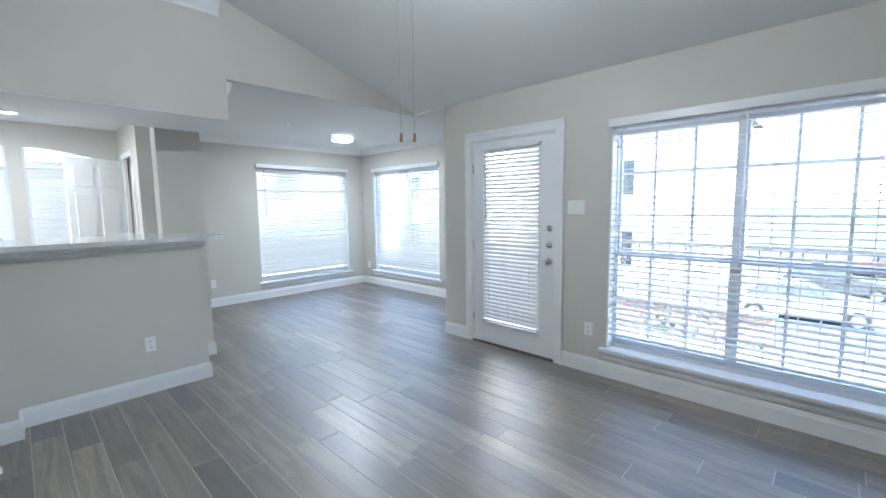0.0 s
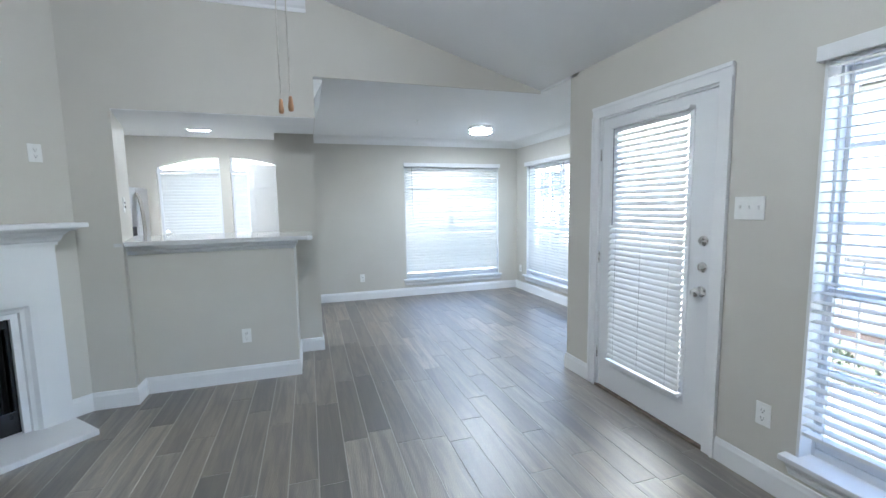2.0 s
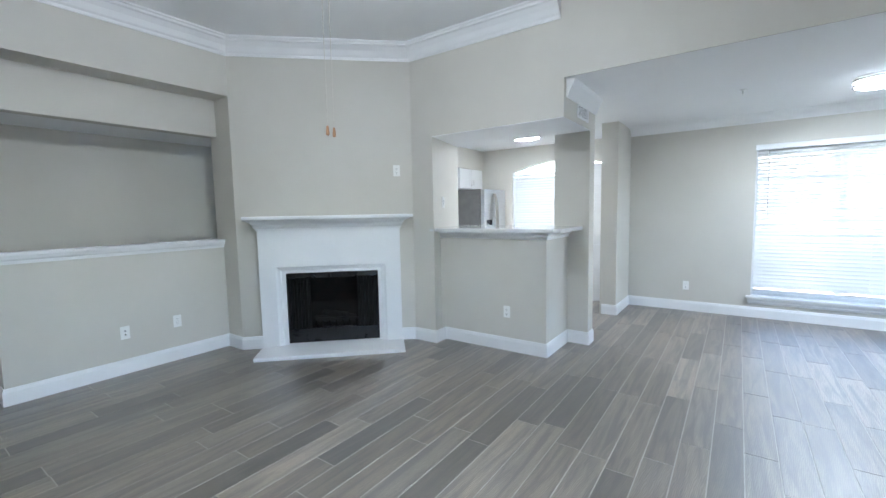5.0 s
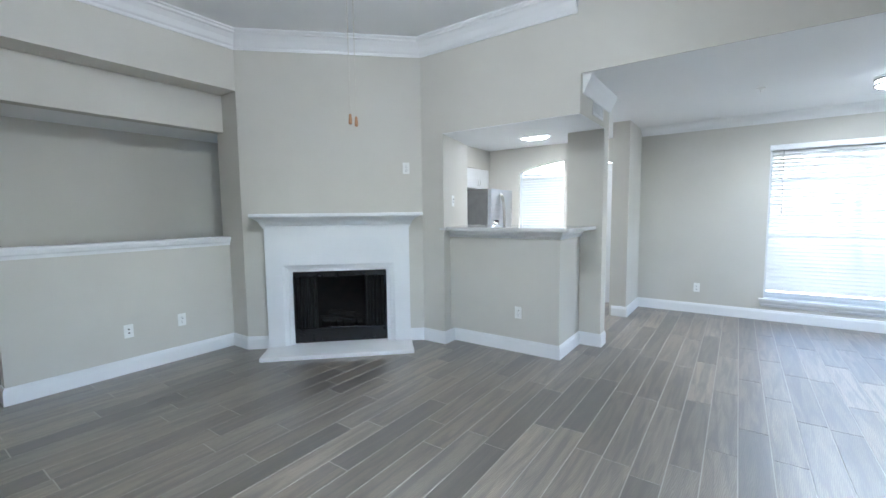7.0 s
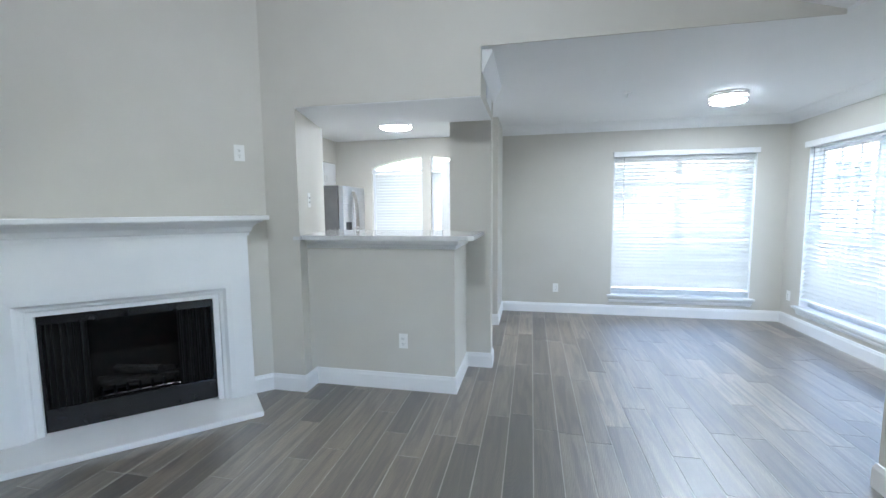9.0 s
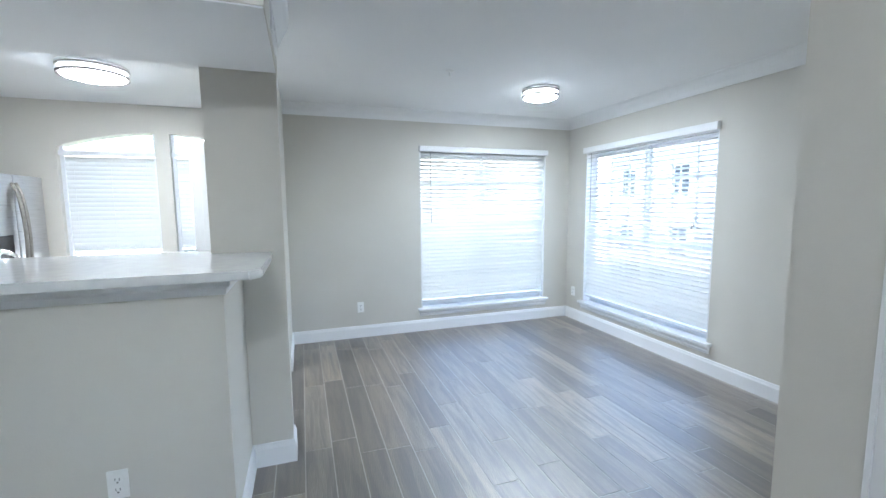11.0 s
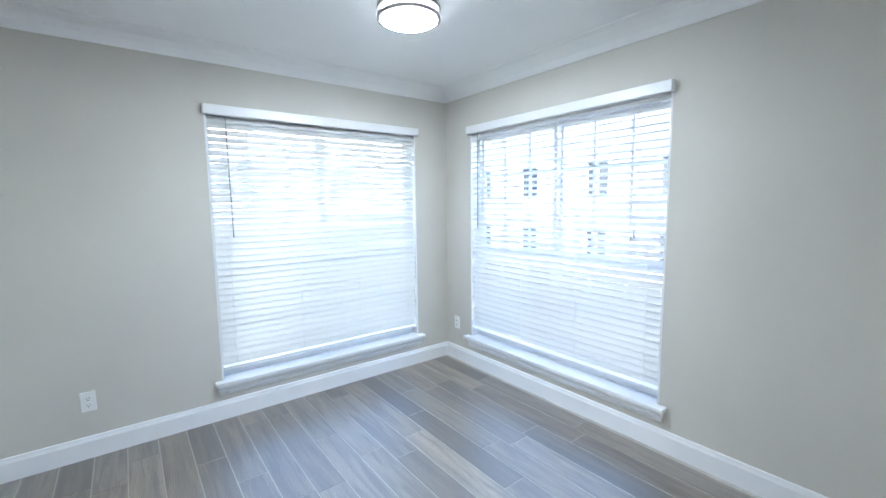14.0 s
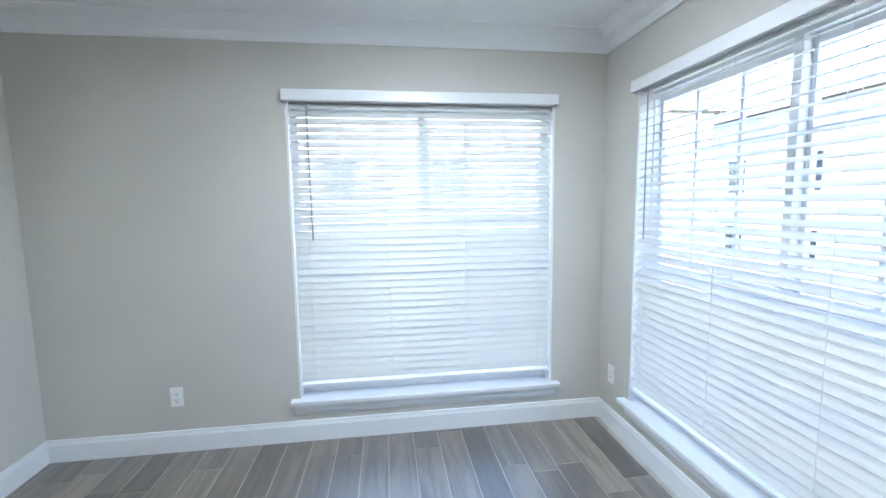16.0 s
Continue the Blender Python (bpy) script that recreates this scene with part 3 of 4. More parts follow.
# kitchen windows
kw = empty("window_4", None, "arched white kitchen window in two bays", kind="structure")
for a, b in ((KY0, KM0), (KM1, KY1)):
    xo = XK - 0.09
    part("window_frame", boxes((xo - 0.03, xo + 0.03, a, a + 0.03, KZ0, arch(a) + 0.01), (xo - 0.03, xo + 0.03, b - 0.03, b, KZ0, arch(b)), (xo - 0.03, xo + 0.03, a + 0.03, b - 0.03, KZ0, KZ0 + 0.04), (xo - 0.02, XK - 0.03, a, b, 1.94, 1.985)), VINYL, kw)
    g = part("pane", boxes((xo - 0.002, xo + 0.002, a + 0.03, b - 0.03, KZ0 + 0.04, 2.16)), GLASS, kw)
    g.visible_shadow = False
    blind(Matrix.Translation((XK - 0.055, a, 0)) @ Q, b - a, 0.93, 1.945, 64, "white faux-wood blind, nearly closed, at the kitchen window", valance=0, wand=0, cords=False, group="blinds at the kitchen window")

# ---------------------------------------------------------------- balcony door
door = empty("door_1", Matrix.Translation((-2.155, YN, 0)), "white glazed balcony door, closed, with a blind inside its glass panel", kind="structure")
W, H = 0.97, 2.06
cas = bmesh.new()
for x0, x1, z0, z1 in ((-0.065, 0.012, 0, H + 0.0), (W - 0.012, W + 0.065, 0, H + 0.0), (-0.065, W + 0.065, H - 0.012, H + 0.07)):
    box(cas, x0, x1, -0.018, -0.0005, z0, z1, 0.005)
for x0, x1, z0, z1 in ((-0.065, -0.045, 0, H), (W + 0.045, W + 0.065, 0, H), (-0.065, W + 0.065, H + 0.048, H + 0.072)):
    box(cas, x0, x1, -0.026, -0.017, z0, z1, 0.003)
part("door_casing", cas, TRIM, door)
part("door_frame", boxes((0, 0.025, 0, 0.15, 0, H), (W - 0.025, W, 0, 0.15, 0, H), (0.025, W - 0.025, 0, 0.15, H - 0.025, H), (0.025, 0.037, 0.055, 0.15, 0, H - 0.025), (W - 0.037, W - 0.025, 0.055, 0.15, 0, H - 0.025)), TRIM, door)
part("threshold", boxes((0.0, W, -0.012, 0.15, 0.0, 0.016), bevel=0.004), WEATHER, door, "dark worn door threshold")
dx0, dx1 = 0.030, W - 0.030
gx0, gx1, gz0, gz1 = 0.180, 0.780, 0.23, 1.93
leaf = part("door_leaf", boxes((dx0, gx0, 0.008, 0.052, 0.020, H - 0.03), (gx1, dx1, 0.008, 0.052, 0.020, H - 0.03), (gx0, gx1, 0.008, 0.052, 0.020, gz0), (gx0, gx1, 0.008, 0.052, gz1, H - 0.03)), DOORW, door)
rim = bmesh.new()
for r in ((gx0 - 0.025, gx0 + 0.006, gz0 - 0.025, gz1 + 0.025), (gx1 - 0.006, gx1 + 0.025, gz0 - 0.025, gz1 + 0.025), (gx0 + 0.006, gx1 - 0.006, gz0 - 0.025, gz0 + 0.006), (gx0 + 0.006, gx1 - 0.006, gz1 - 0.006, gz1 + 0.025)):
    box(rim, r[0], r[1], 0.0, 0.0075, r[2], r[3], 0.003)
part("glass_trim", rim, DOORW, leaf)
g = part("pane", boxes((gx0, gx1, 0.030, 0.034, gz0, gz1)), GLASS, leaf)
g.visible_shadow = False
for z, nm in ((1.205, "deadbolt"), (1.055, "latch_turn")):
    part(nm, lathe(bmesh.new(), [(0.030, 0), (0.030, 0.006), (0.024, 0.012), (0.018, 0.014)], 20, Matrix.Translation((0.893, 0.0078, z)) @ Matrix.Rotation(radians(90), 4, "X")), CHROME, door, "round brushed nickel lock", smooth=False)
    part("thumb_turn", boxes((0.886, 0.900, -0.018, -0.005, z - 0.016, z + 0.016), bevel=0.004), CHROME, door)
kn = lathe(bmesh.new(), [(0.031, 0), (0.031, 0.005), (0.014, 0.010), (0.013, 0.028), (0.024, 0.036), (0.027, 0.048), (0.024, 0.058), (0.012, 0.063)], 24, Matrix.Translation((0.893, 0.0078, 0.915)) @ Matrix.Rotation(radians(90), 4, "X"))
part("door_knob", kn, CHROME, door, "round brushed nickel knob", smooth=True)
for z in (0.28, 1.02, 1.78):
    part("hinge", tube(bmesh.new(), [(0.027, -0.004, z - 0.045), (0.027, -0.004, z + 0.045)], 0.006, 10), CHROME, door)
blind(Matrix.Translation((-2.155 + gx0 - 0.022, YN, 0)), gx1 - gx0 + 0.062, gz0 - 0.030, gz1 + 0.03, 48, "white blind, partly closed, hanging on the door's glass panel", pitch=0.0385, y=-0.052, valance=0.0, wand=0.07, cords=False, depth=0.044, wand_len=0.66, tilts=lambda s: 40 + 13 * s)
part("blind_headrail", boxes((-2.155 + gx0 - 0.01, -2.155 + gx1 + 0.035, YN - 0.050, YN - 0.0045, gz1 + 0.0175, gz1 + 0.036), bevel=0.003), TRIM, None, "white blind headrail on the door")

# ---------------------------------------------------------------- fireplace
FP = Matrix((( uu.x, un.x, 0, c0.x + uu.x * UC), (uu.y, un.y, 0, c0.y + uu.y * UC), (0, 0, 1, 0), (0, 0, 0, 1)))   # x along the wall, y out into the room
fp = empty("fireplace", FP, "white painted fireplace surround with mantel shelf and dark firebox", "fireplace")
D = 0.11
part("hearth", boxes((-0.71, 0.71, 0.002, 0.43, 0.0, 0.038), bevel=0.006), MANTEL, fp, "low white painted hearth slab")
OW0, OW1, OZ0, OZ1 = -0.465, 0.465, 0.040, 0.775
part("surround", boxes((-0.70, -0.58, 0.002, D, 0.038, 1.24), (0.58, 0.70, 0.002, D, 0.038, 1.24), (-0.58, 0.58, 0.002, D, 0.88, 1.24)), MANTEL, fp)
su = bpy.data.objects["surround"]
bs = bmesh.new()
bs.from_mesh(su.data)
bmesh.ops.remove_doubles(bs, verts=bs.verts[:], dist=0.0005)
bs.to_mesh(su.data)
bs.free()
# moulded inner frame: slopes back to the opening
fr = bmesh.new()
prof = [(0.0, D), (0.035, D - 0.002), (0.055, D - 0.02), (0.075, D - 0.028), (0.082, D - 0.045), (0.115, D - 0.047), (0.118, D - 0.075)]
rings = []
for o, d in prof:
    x, z = 0.58 - o, 0.88 - o * 0.9
    rings.append([fr.verts.new(p) for p in ((-x, d, 0.0381), (-x, d, z), (x, d, z), (x, d, 0.0381))])
for a, b in zip(rings, rings[1:]):
    for i in range(3):
        fr.faces.new((a[i], a[i + 1], b[i + 1], b[i]))
part("inner_moulding", fr, MANTEL, fp)
part("mantel_shelf", boxes((-0.83, 0.79, 0.002, 0.27, 1.325, 1.355), bevel=0.005), MANTEL, fp, "white mantel shelf")
cr = bmesh.new()
prof = [(0.0, 1.215), (0.012, 1.215), (0.014, 1.235), (0.026, 1.245), (0.036, 1.275), (0.060, 1.300), (0.095, 1.315), (0.105, 1.3248), (0.0, 1.3248)]
sweep(cr, [(o, z) for o, z in prof], [(0.70, 0.003), (0.70, D), (-0.70, D), (-0.70, 0.003)])
part("mantel_moulding", cr, MANTEL, fp)
# firebox
firebox = part("firebox", boxes((-0.47, 0.47, -0.48, -0.46, 0.0, 0.79)), SOOT, fp, "sooty brick-lined firebox")
for nm, r in (("side_brick", (-0.49, -0.462, -0.46, 0.02, 0.0, 0.79)), ("side_brick", (0.462, 0.49, -0.46, 0.02, 0.0, 0.79)), ("firebox_top", (-0.47, 0.47, -0.46, 0.02, 0.775, 0.80)), ("firebox_floor", (-0.47, 0.47, -0.46, 0.02, 0.0, 0.03))):
    part(nm, boxes(r), SOOT, firebox)
part("hood", boxes((-0.460, 0.460, -0.05, 0.030, 0.715, 0.772), bevel=0.004), BLACKMETAL, fp, "black metal hood")
part("lower_grille", boxes((-0.460, 0.460, 0.0, 0.026, 0.040, 0.185), bevel=0.004), BLACKMETAL, fp, "black metal lower panel")
part("side_strip", boxes((-0.464, -0.445, 0.0, 0.024, 0.186, 0.714)), BLACKMETAL, fp)
part("side_strip", boxes((0.445, 0.464, 0.0, 0.024, 0.186, 0.714)), BLACKMETAL, fp)
for s in (-1, 1):
    cur = bmesh.new()
    prev = None
    for i in range(29):
        x = s * (0.44 - 0.20 * i / 28)
        y = -0.03 + 0.018 * math.sin(i * 1.35)
        now = [cur.verts.new((x, y, 0.17)), cur.verts.new((x, y, 0.712)), cur.verts.new((x, y - 0.003, 0.712)), cur.verts.new((x, y - 0.003, 0.17))]
        if prev:
            for k in range(4):
                cur.faces.new((prev[k], now[k], now[(k + 1) % 4], prev[(k + 1) % 4]))
        prev = now
    part("mesh_curtain", cur, MESH, fp, "black pleated mesh curtain")
gr = bmesh.new()
for i in range(7):
    x = -0.21 + 0.07 * i
    tube(gr, [(x, -0.12, 0.22), (x, -0.13, 0.15), (x, -0.36, 0.15), (x, -0.38, 0.20)], 0.008, 6)
for y in (-0.17, -0.33):
    tube(gr, [(-0.25, y, 0.14), (0.25, y, 0.14)], 0.008, 6)
    tube(gr, [(-0.23, y, 0.03), (-0.23, y, 0.14)], 0.008, 6)
    tube(gr, [(0.23, y, 0.03), (0.23, y, 0.14)], 0.008, 6)
part("grate", gr, BLACKMETAL, fp, "black iron fire grate")


def log(bm, a, b, r, seed):
    rnd = random.Random(seed)
    a, b = Vector(a), Vector(b)
    d = (b - a).normalized()
    u = d.cross(Vector((0, 0, 1))).normalized()
    v = d.cross(u)
    rings = []
    for i in range(7):
        p = a.lerp(b, i / 6)
        rings.append([bm.verts.new(p + (math.cos(k * math.pi / 5) * u + math.sin(k * math.pi / 5) * v) * r * rnd.uniform(0.82, 1.15)) for k in range(10)])
    for s, t in zip(rings, rings[1:]):
        for k in range(10):
            bm.faces.new((s[k], s[(k + 1) % 10], t[(k + 1) % 10], t[k]))
    bm.faces.new(rings[0])
    bm.faces.new(rings[-1][::-1])
    return bm


for i, (a, b, r) in enumerate((((-0.24, -0.20, 0.195), (0.22, -0.23, 0.195), 0.038), ((-0.20, -0.31, 0.195), (0.25, -0.29, 0.20), 0.042), ((-0.12, -0.17, 0.265), (0.15, -0.32, 0.27), 0.032))):
    part("gas_log", log(bmesh.new(), a, b, r, i), ASH, fp, "charred ceramic log")


# ---------------------------------------------------------------- breakfast bar
bar = empty("breakfast_bar", None, "white breakfast bar top with overhang on the half wall", "breakfast bar")
bm = bmesh.new()
prism(bm, [(-3.055, YJ - 0.06), (-3.055, YHE + 0.115), (-3.10, YHE + 0.155), (XP + 0.001, YHE + 0.155), (XP + 0.001, 1.86), (-3.93, 1.86), (-3.93, 0.61), (XP + 0.001, 0.661), (X0 + 0.001, YJ + 0.001), (X0 + 0.001, YJ - 0.06)], 1.165, 1.200)
bmesh.ops.bevel(bm, geom=bm.edges[:], offset=0.005, segments=2, affect="EDGES")
part("bar_top", bm, COUNTER, bar)
bm = sweep(bmesh.new(), [(0, 1.095), (0.012, 1.095), (0.016, 1.120), (0.030, 1.132), (0.034, 1.1645), (0, 1.1645)], [(XH, YJ - 0.045), (XH, YHE), (XP, YHE)])
box(bm, XP + 0.02, XH, YJ - 0.03, YHE, 1.13, 1.1645)
part("bar_moulding", bm, TRIM, bar)
cap = empty("half_wall_cap", None, "white painted cap with moulding on the half wall", "wall cap")
part("cap_board", boxes((XS + 0.001, -0.06, YS2 - 0.16, YS2 + 0.045, 1.105, 1.13), bevel=0.005), TRIM, cap)
bm = sweep(bmesh.new(), [(0, 1.045), (0.010, 1.045), (0.014, 1.07), (0.026, 1.082), (0.032, 1.1045), (0, 1.1045)], [(-0.10, YS2 - 0.12), (-0.10, YS2), (XS, YS2)])
box(bm, XS, -0.10, YS2 - 0.12, YS2, 1.07, 1.1045)
part("cap_moulding", bm, TRIM, cap)


# ---------------------------------------------------------------- plates, lamps, small things
def plate(name, m, label, kind):
    """A wall plate about 7 by 11.5 cm; m puts its back on the wall, facing local -y."""
    wide = {"switch3": 0.150, "outlet": 0.07, "coax": 0.07, "double": 0.07}[kind]
    p = empty(name, m, label, "switch" if kind == "switch3" else "socket", "wall plates")
    part("cover_plate", boxes((-wide / 2, wide / 2, -0.006, 0, -0.0575, 0.0575), bevel=0.0025), PLATE, p)
    if kind == "switch3":
        for x in (-0.046, 0, 0.046):
            part("toggle", boxes((x - 0.005, x + 0.005, -0.016, -0.006, -0.004, 0.014), bevel=0.002), PLATE, p)
            part("switch_slot", boxes((x - 0.008, x + 0.008, -0.0068, -0.0061, -0.016, 0.016)), PLATE, p)
    elif kind == "outlet":
        for z in (-0.020, 0.020):
            r = part("receptacle", lathe(bmesh.new(), [(0.017, 0.006), (0.017, 0.0085)], 20, Matrix.Translation((0, 0, z)) @ Matrix.Rotation(radians(90), 4, "X")), PLATE, p)
            part("socket_slots", boxes((-0.008, -0.006, -0.0092, -0.0086, z - 0.003, z + 0.008), (0.006, 0.008, -0.0092, -0.0086, z - 0.003, z + 0.008), (-0.003, 0.003, -0.0092, -0.0086, z - 0.012, z - 0.007)), SLOT, r)
    else:
        for z in (-0.016, 0.016):
            part("connector", lathe(bmesh.new(), [(0.006, 0.006), (0.006, 0.012), (0.003, 0.013)], 12, Matrix.Translation((0, 0, z)) @ Matrix.Rotation(radians(90), 4, "X")), SLOT, p)
    return p


def face(x, y, z, nx, ny):
    """Frame on a wall whose outward normal is (nx, ny)."""
    return Matrix.Translation((x, y, z)) @ Matrix.Rotation(math.atan2(ny, nx) + math.pi / 2, 4, "Z")


plate("wall_socket", face(-0.88, YN - 0.001, 0.375, 0, -1), "white wall socket beside the balcony window", "outlet")
plate("wall_switch", face(-1.01, YN - 0.001, 1.39, 0, -1), "white triple switch plate beside the balcony door", "switch3")
plate("wall_socket", face(XH + 0.001, 1.585, 0.385, 1, 0), "white wall socket on the half wall under the bar", "outlet")
plate("wall_socket", face(XW + 0.001, 2.86, 0.335, 1, 0), "white wall socket in the dining nook", "outlet")
plate("wall_socket", face(-5.72, YK - 0.001, 0.35, 0, -1), "white wall socket beside the nook window", "outlet")
p = fire(-0.69, 0.001)
plate("wall_socket", face(p[0], p[1], 1.805, un.x, un.y), "white wall socket above the mantel", "outlet")
plate("cable_socket", face(-0.86, YS2 + 0.001, 0.365, 0, 1), "white cable plate with two dark connectors on the half wall", "coax")
plate("wall_socket", face(-1.28, YS2 + 0.001, 0.375, 0, 1), "white wall socket on the half wall", "outlet")
plate("wall_switch", face(-3.26, 0.7856, 1.47, -0.244, 0.97), "white cable plate on the jamb of the bar opening", "coax")


def ceiling_lamp(x, y, z, r, label, glow=LAMP):
    l = empty("ceiling_lamp", Matrix.Translation((x, y, z)), label, "ceiling lamp", "flush ceiling lamps")
    part("lamp_pan", lathe(bmesh.new(), [(r * 0.99, 0), (r * 0.99, -0.012), (r * 0.86, -0.014)], 48), PLATE, l)
    part("diffuser", lathe(bmesh.new(), [(r * 0.88, -0.0675), (r * 0.86, -0.078), (r * 0.72, -0.086), (r * 0.4, -0.091), (0.004, -0.093)], 48), glow, l, "lit white diffuser", smooth=True)
    part("diffuser_band", lathe(bmesh.new(), [(r * 0.85, -0.0205), (r * 0.90, -0.022), (r * 0.90, -0.066), (r * 0.88, -0.067)], 48), SIDE, l, "softly lit white diffuser band")
    for zz in (-0.024, -0.066):
        ring = bmesh.new()
        pr = [(r * 0.915, zz - 0.009), (r, zz - 0.009), (r, zz + 0.008), (r * 0.915, zz + 0.008)]
        rings = [[ring.verts.new((q * math.cos(a), q * math.sin(a), h)) for a in (2 * math.pi * i / 48 for i in range(48))] for q, h in pr]
        for j in range(4):
            for i in range(48):
                ring.faces.new((rings[j][i], rings[j][(i + 1) % 48], rings[(j + 1) % 4][(i + 1) % 48], rings[(j + 1) % 4][i]))
        part("ring", ring, DARKNICKEL, l, "brushed nickel ring")
    for a in range(3):
        a = 2 * math.pi * a / 3 + 0.4
        x1, y1 = r * 0.96 * math.cos(a), r * 0.96 * math.sin(a)
        part("ring_post", tube(bmesh.new(), [(x1, y1, -0.062), (x1, y1, -0.018)], 0.004, 8), CHROME, l)
    return l


ceiling_lamp(-4.66, 4.32, ZN, 0.16, "round lit flush ceiling lamp with two nickel rings")
ceiling_lamp(-5.08, 0.93, ZN, 0.21, "round lit flush ceiling lamp in the kitchen", LAMP2)
sp = empty("fire_sprinkler", Matrix.Translation((-4.42, 3.39, ZN)), "small white ceiling sprinkler head", "sprinkler")
part("escutcheon", lathe(bmesh.new(), [(0.034, 0), (0.032, -0.006), (0.014, -0.010)], 24), PLATE, sp)
part("sprinkler_body", lathe(bmesh.new(), [(0.009, -0.010), (0.009, -0.022), (0.004, -0.024), (0.004, -0.040), (0.015, -0.041), (0.015, -0.043)], 12), PLATE, sp)
gl = empty("air_grille", face(-3.50, YH + 0.001, 2.245, 0, 1), "white air register on the header", "air vent")
part("grille_frame", boxes((-0.16, 0.16, -0.008, 0, -0.065, -0.05), (-0.16, 0.16, -0.008, 0, 0.05, 0.065), (-0.16, -0.145, -0.008, 0, -0.05, 0.05), (0.145, 0.16, -0.008, 0, -0.05, 0.05)), TRIM, gl)
# near-black sheet on the wall stands in for the duct's shade between vanes
part("duct_shade", boxes((-0.145, 0.145, -0.0015, -0.0005, -0.05, 0.05)), SLOT, gl)
for i in range(8):
    part("vane", boxes((-0.144, 0.144, -0.007, -0.002, -0.047 + 0.0125 * i, -0.041 + 0.0125 * i)), TRIM, gl)

# ceiling fan, whose chains hang below it
FX, FY = PULLS[0][0] * 0.5 + PULLS[1][0] * 0.5, PULLS[0][1]
fan = empty("ceiling_fan", Matrix.Translation((FX, FY, ZF)), "white ceiling fan with five blades and a lit globe", "ceiling fan")
part("canopy", lathe(bmesh.new(), [(0.07, 0), (0.065, -0.03), (0.02, -0.05), (0.014, -0.05), (0.014, -0.12)], 24), TRIM, fan)
part("motor_housing", lathe(bmesh.new(), [(0.03, -0.12), (0.10, -0.13), (0.14, -0.17), (0.14, -0.22), (0.09, -0.26), (0.06, -0.30)], 32), TRIM, fan)
part("globe", lathe(bmesh.new(), [(0.06, -0.301), (0.12, -0.33), (0.14, -0.37), (0.12, -0.42), (0.06, -0.45), (0.005, -0.457)], 32), GLOBE, fan, "lit white glass globe")
for k in range(5):
    bl = part("blade", boxes((0.12, 0.62, -0.06, 0.06, -0.205, -0.198), bevel=0.003), TRIM, fan)
    bl.matrix_basis = Matrix.Rotation(2 * math.pi * k / 5 + 0.3, 4, "Z")

# ceiling fan pull chains
ZC = ZF - 0.295
for i, (x, y, z) in enumerate(PULLS):
    pc = empty("pull_chain", Matrix.Translation((x, y, ZC)), "ceiling fan pull chain with a pale wooden knob", "pull chain", "fan pull chains")
    part("chain", tube(bmesh.new(), [(0, 0, 0), (0, 0, z + 0.03 - ZC)], 0.0013, 6), CORD, pc)
    bd = bmesh.new()
    for k in range(40):
        bmesh.ops.create_icosphere(bd, subdivisions=1, radius=0.0022, matrix=Matrix.Translation((0, 0, z + 0.04 - ZC + 0.016 * k)))
    part("beads", bd, CORD, pc)
    part("wooden_knob", lathe(bmesh.new(), [(0.003, z + 0.019 - ZC), (0.0045, z + 0.017 - ZC), (0.0055, z + 0.007 - ZC), (0.0072, z - 0.008 - ZC), (0.0065, z - 0.016 - ZC), (0.0035, z - 0.019 - ZC)], 14), WOODBALL, pc, "turned pale wooden knob", smooth=True)

# ---------------------------------------------------------------- kitchen
fg = empty("refrigerator", Matrix.Translation((-6.26, -0.72, 0)), "stainless steel side-by-side refrigerator with grey sides", "refrigerator")
part("fridge_body", boxes((0, 0.75, 0, 0.66, 0.02, 1.725), bevel=0.008), FRIDGE_SIDE, fg)
for x0, x1, nm in ((0.0, 0.415, "fridge_door"), (0.423, 0.75, "freezer_door")):
    part(nm, boxes((x0, x1, 0.668, 0.74, 0.06, 1.72), bevel=0.012), STEEL, fg, "stainless steel door")
for x in (0.392, 0.446):
    pts = [(x, 0.742 + 0.06 * math.sin(math.pi * k / 12) ** 0.5, 0.72 + 0.93 * k / 12) for k in range(13)]
    part("fridge_handle", tube(bmesh.new(), pts, 0.013, 10), DARKNICKEL, fg, "curved steel handle", smooth=True)
part("dispenser", boxes((0.50, 0.68, 0.7405, 0.744, 0.95, 1.22), bevel=0.001), BLACKMETAL, fg, "black water dispenser")


def cabinet(x0, x1, y0, y1, z0, z1, label, doors=2):
    c = empty("kitchen_cabinet", Matrix.Translation((x0, y0, z0)), label, "kitchen cabinet", "white kitchen cabinets")
    w, d, h = x1 - x0, y1 - y0, z1 - z0
    part("cabinet_body", boxes((0, w, 0, d - 0.02, 0, h), bevel=0.002), TRIM, c)
    for k in range(doors):
        a, b = w * k / doors + 0.004, w * (k + 1) / doors - 0.004
        dr = part("cabinet_door", boxes((a, b, d - 0.019, d - 0.006, 0.004, h - 0.004), (a, a + 0.05, d - 0.006, d, 0.004, h - 0.004), (b - 0.05, b, d - 0.006, d, 0.004, h - 0.004), (a + 0.05, b - 0.05, d - 0.006, d, 0.004, 0.054), (a + 0.05, b - 0.05, d - 0.006, d, h - 0.054, h - 0.004)), TRIM, c)
        x = b - 0.03 if k % 2 == 0 else a + 0.03
        part("handle", tube(bmesh.new(), [(x, d, 0.05), (x, d + 0.025, 0.055), (x, d + 0.025, 0.135), (x, d, 0.14)], 0.004, 8), CHROME, dr)
    return c


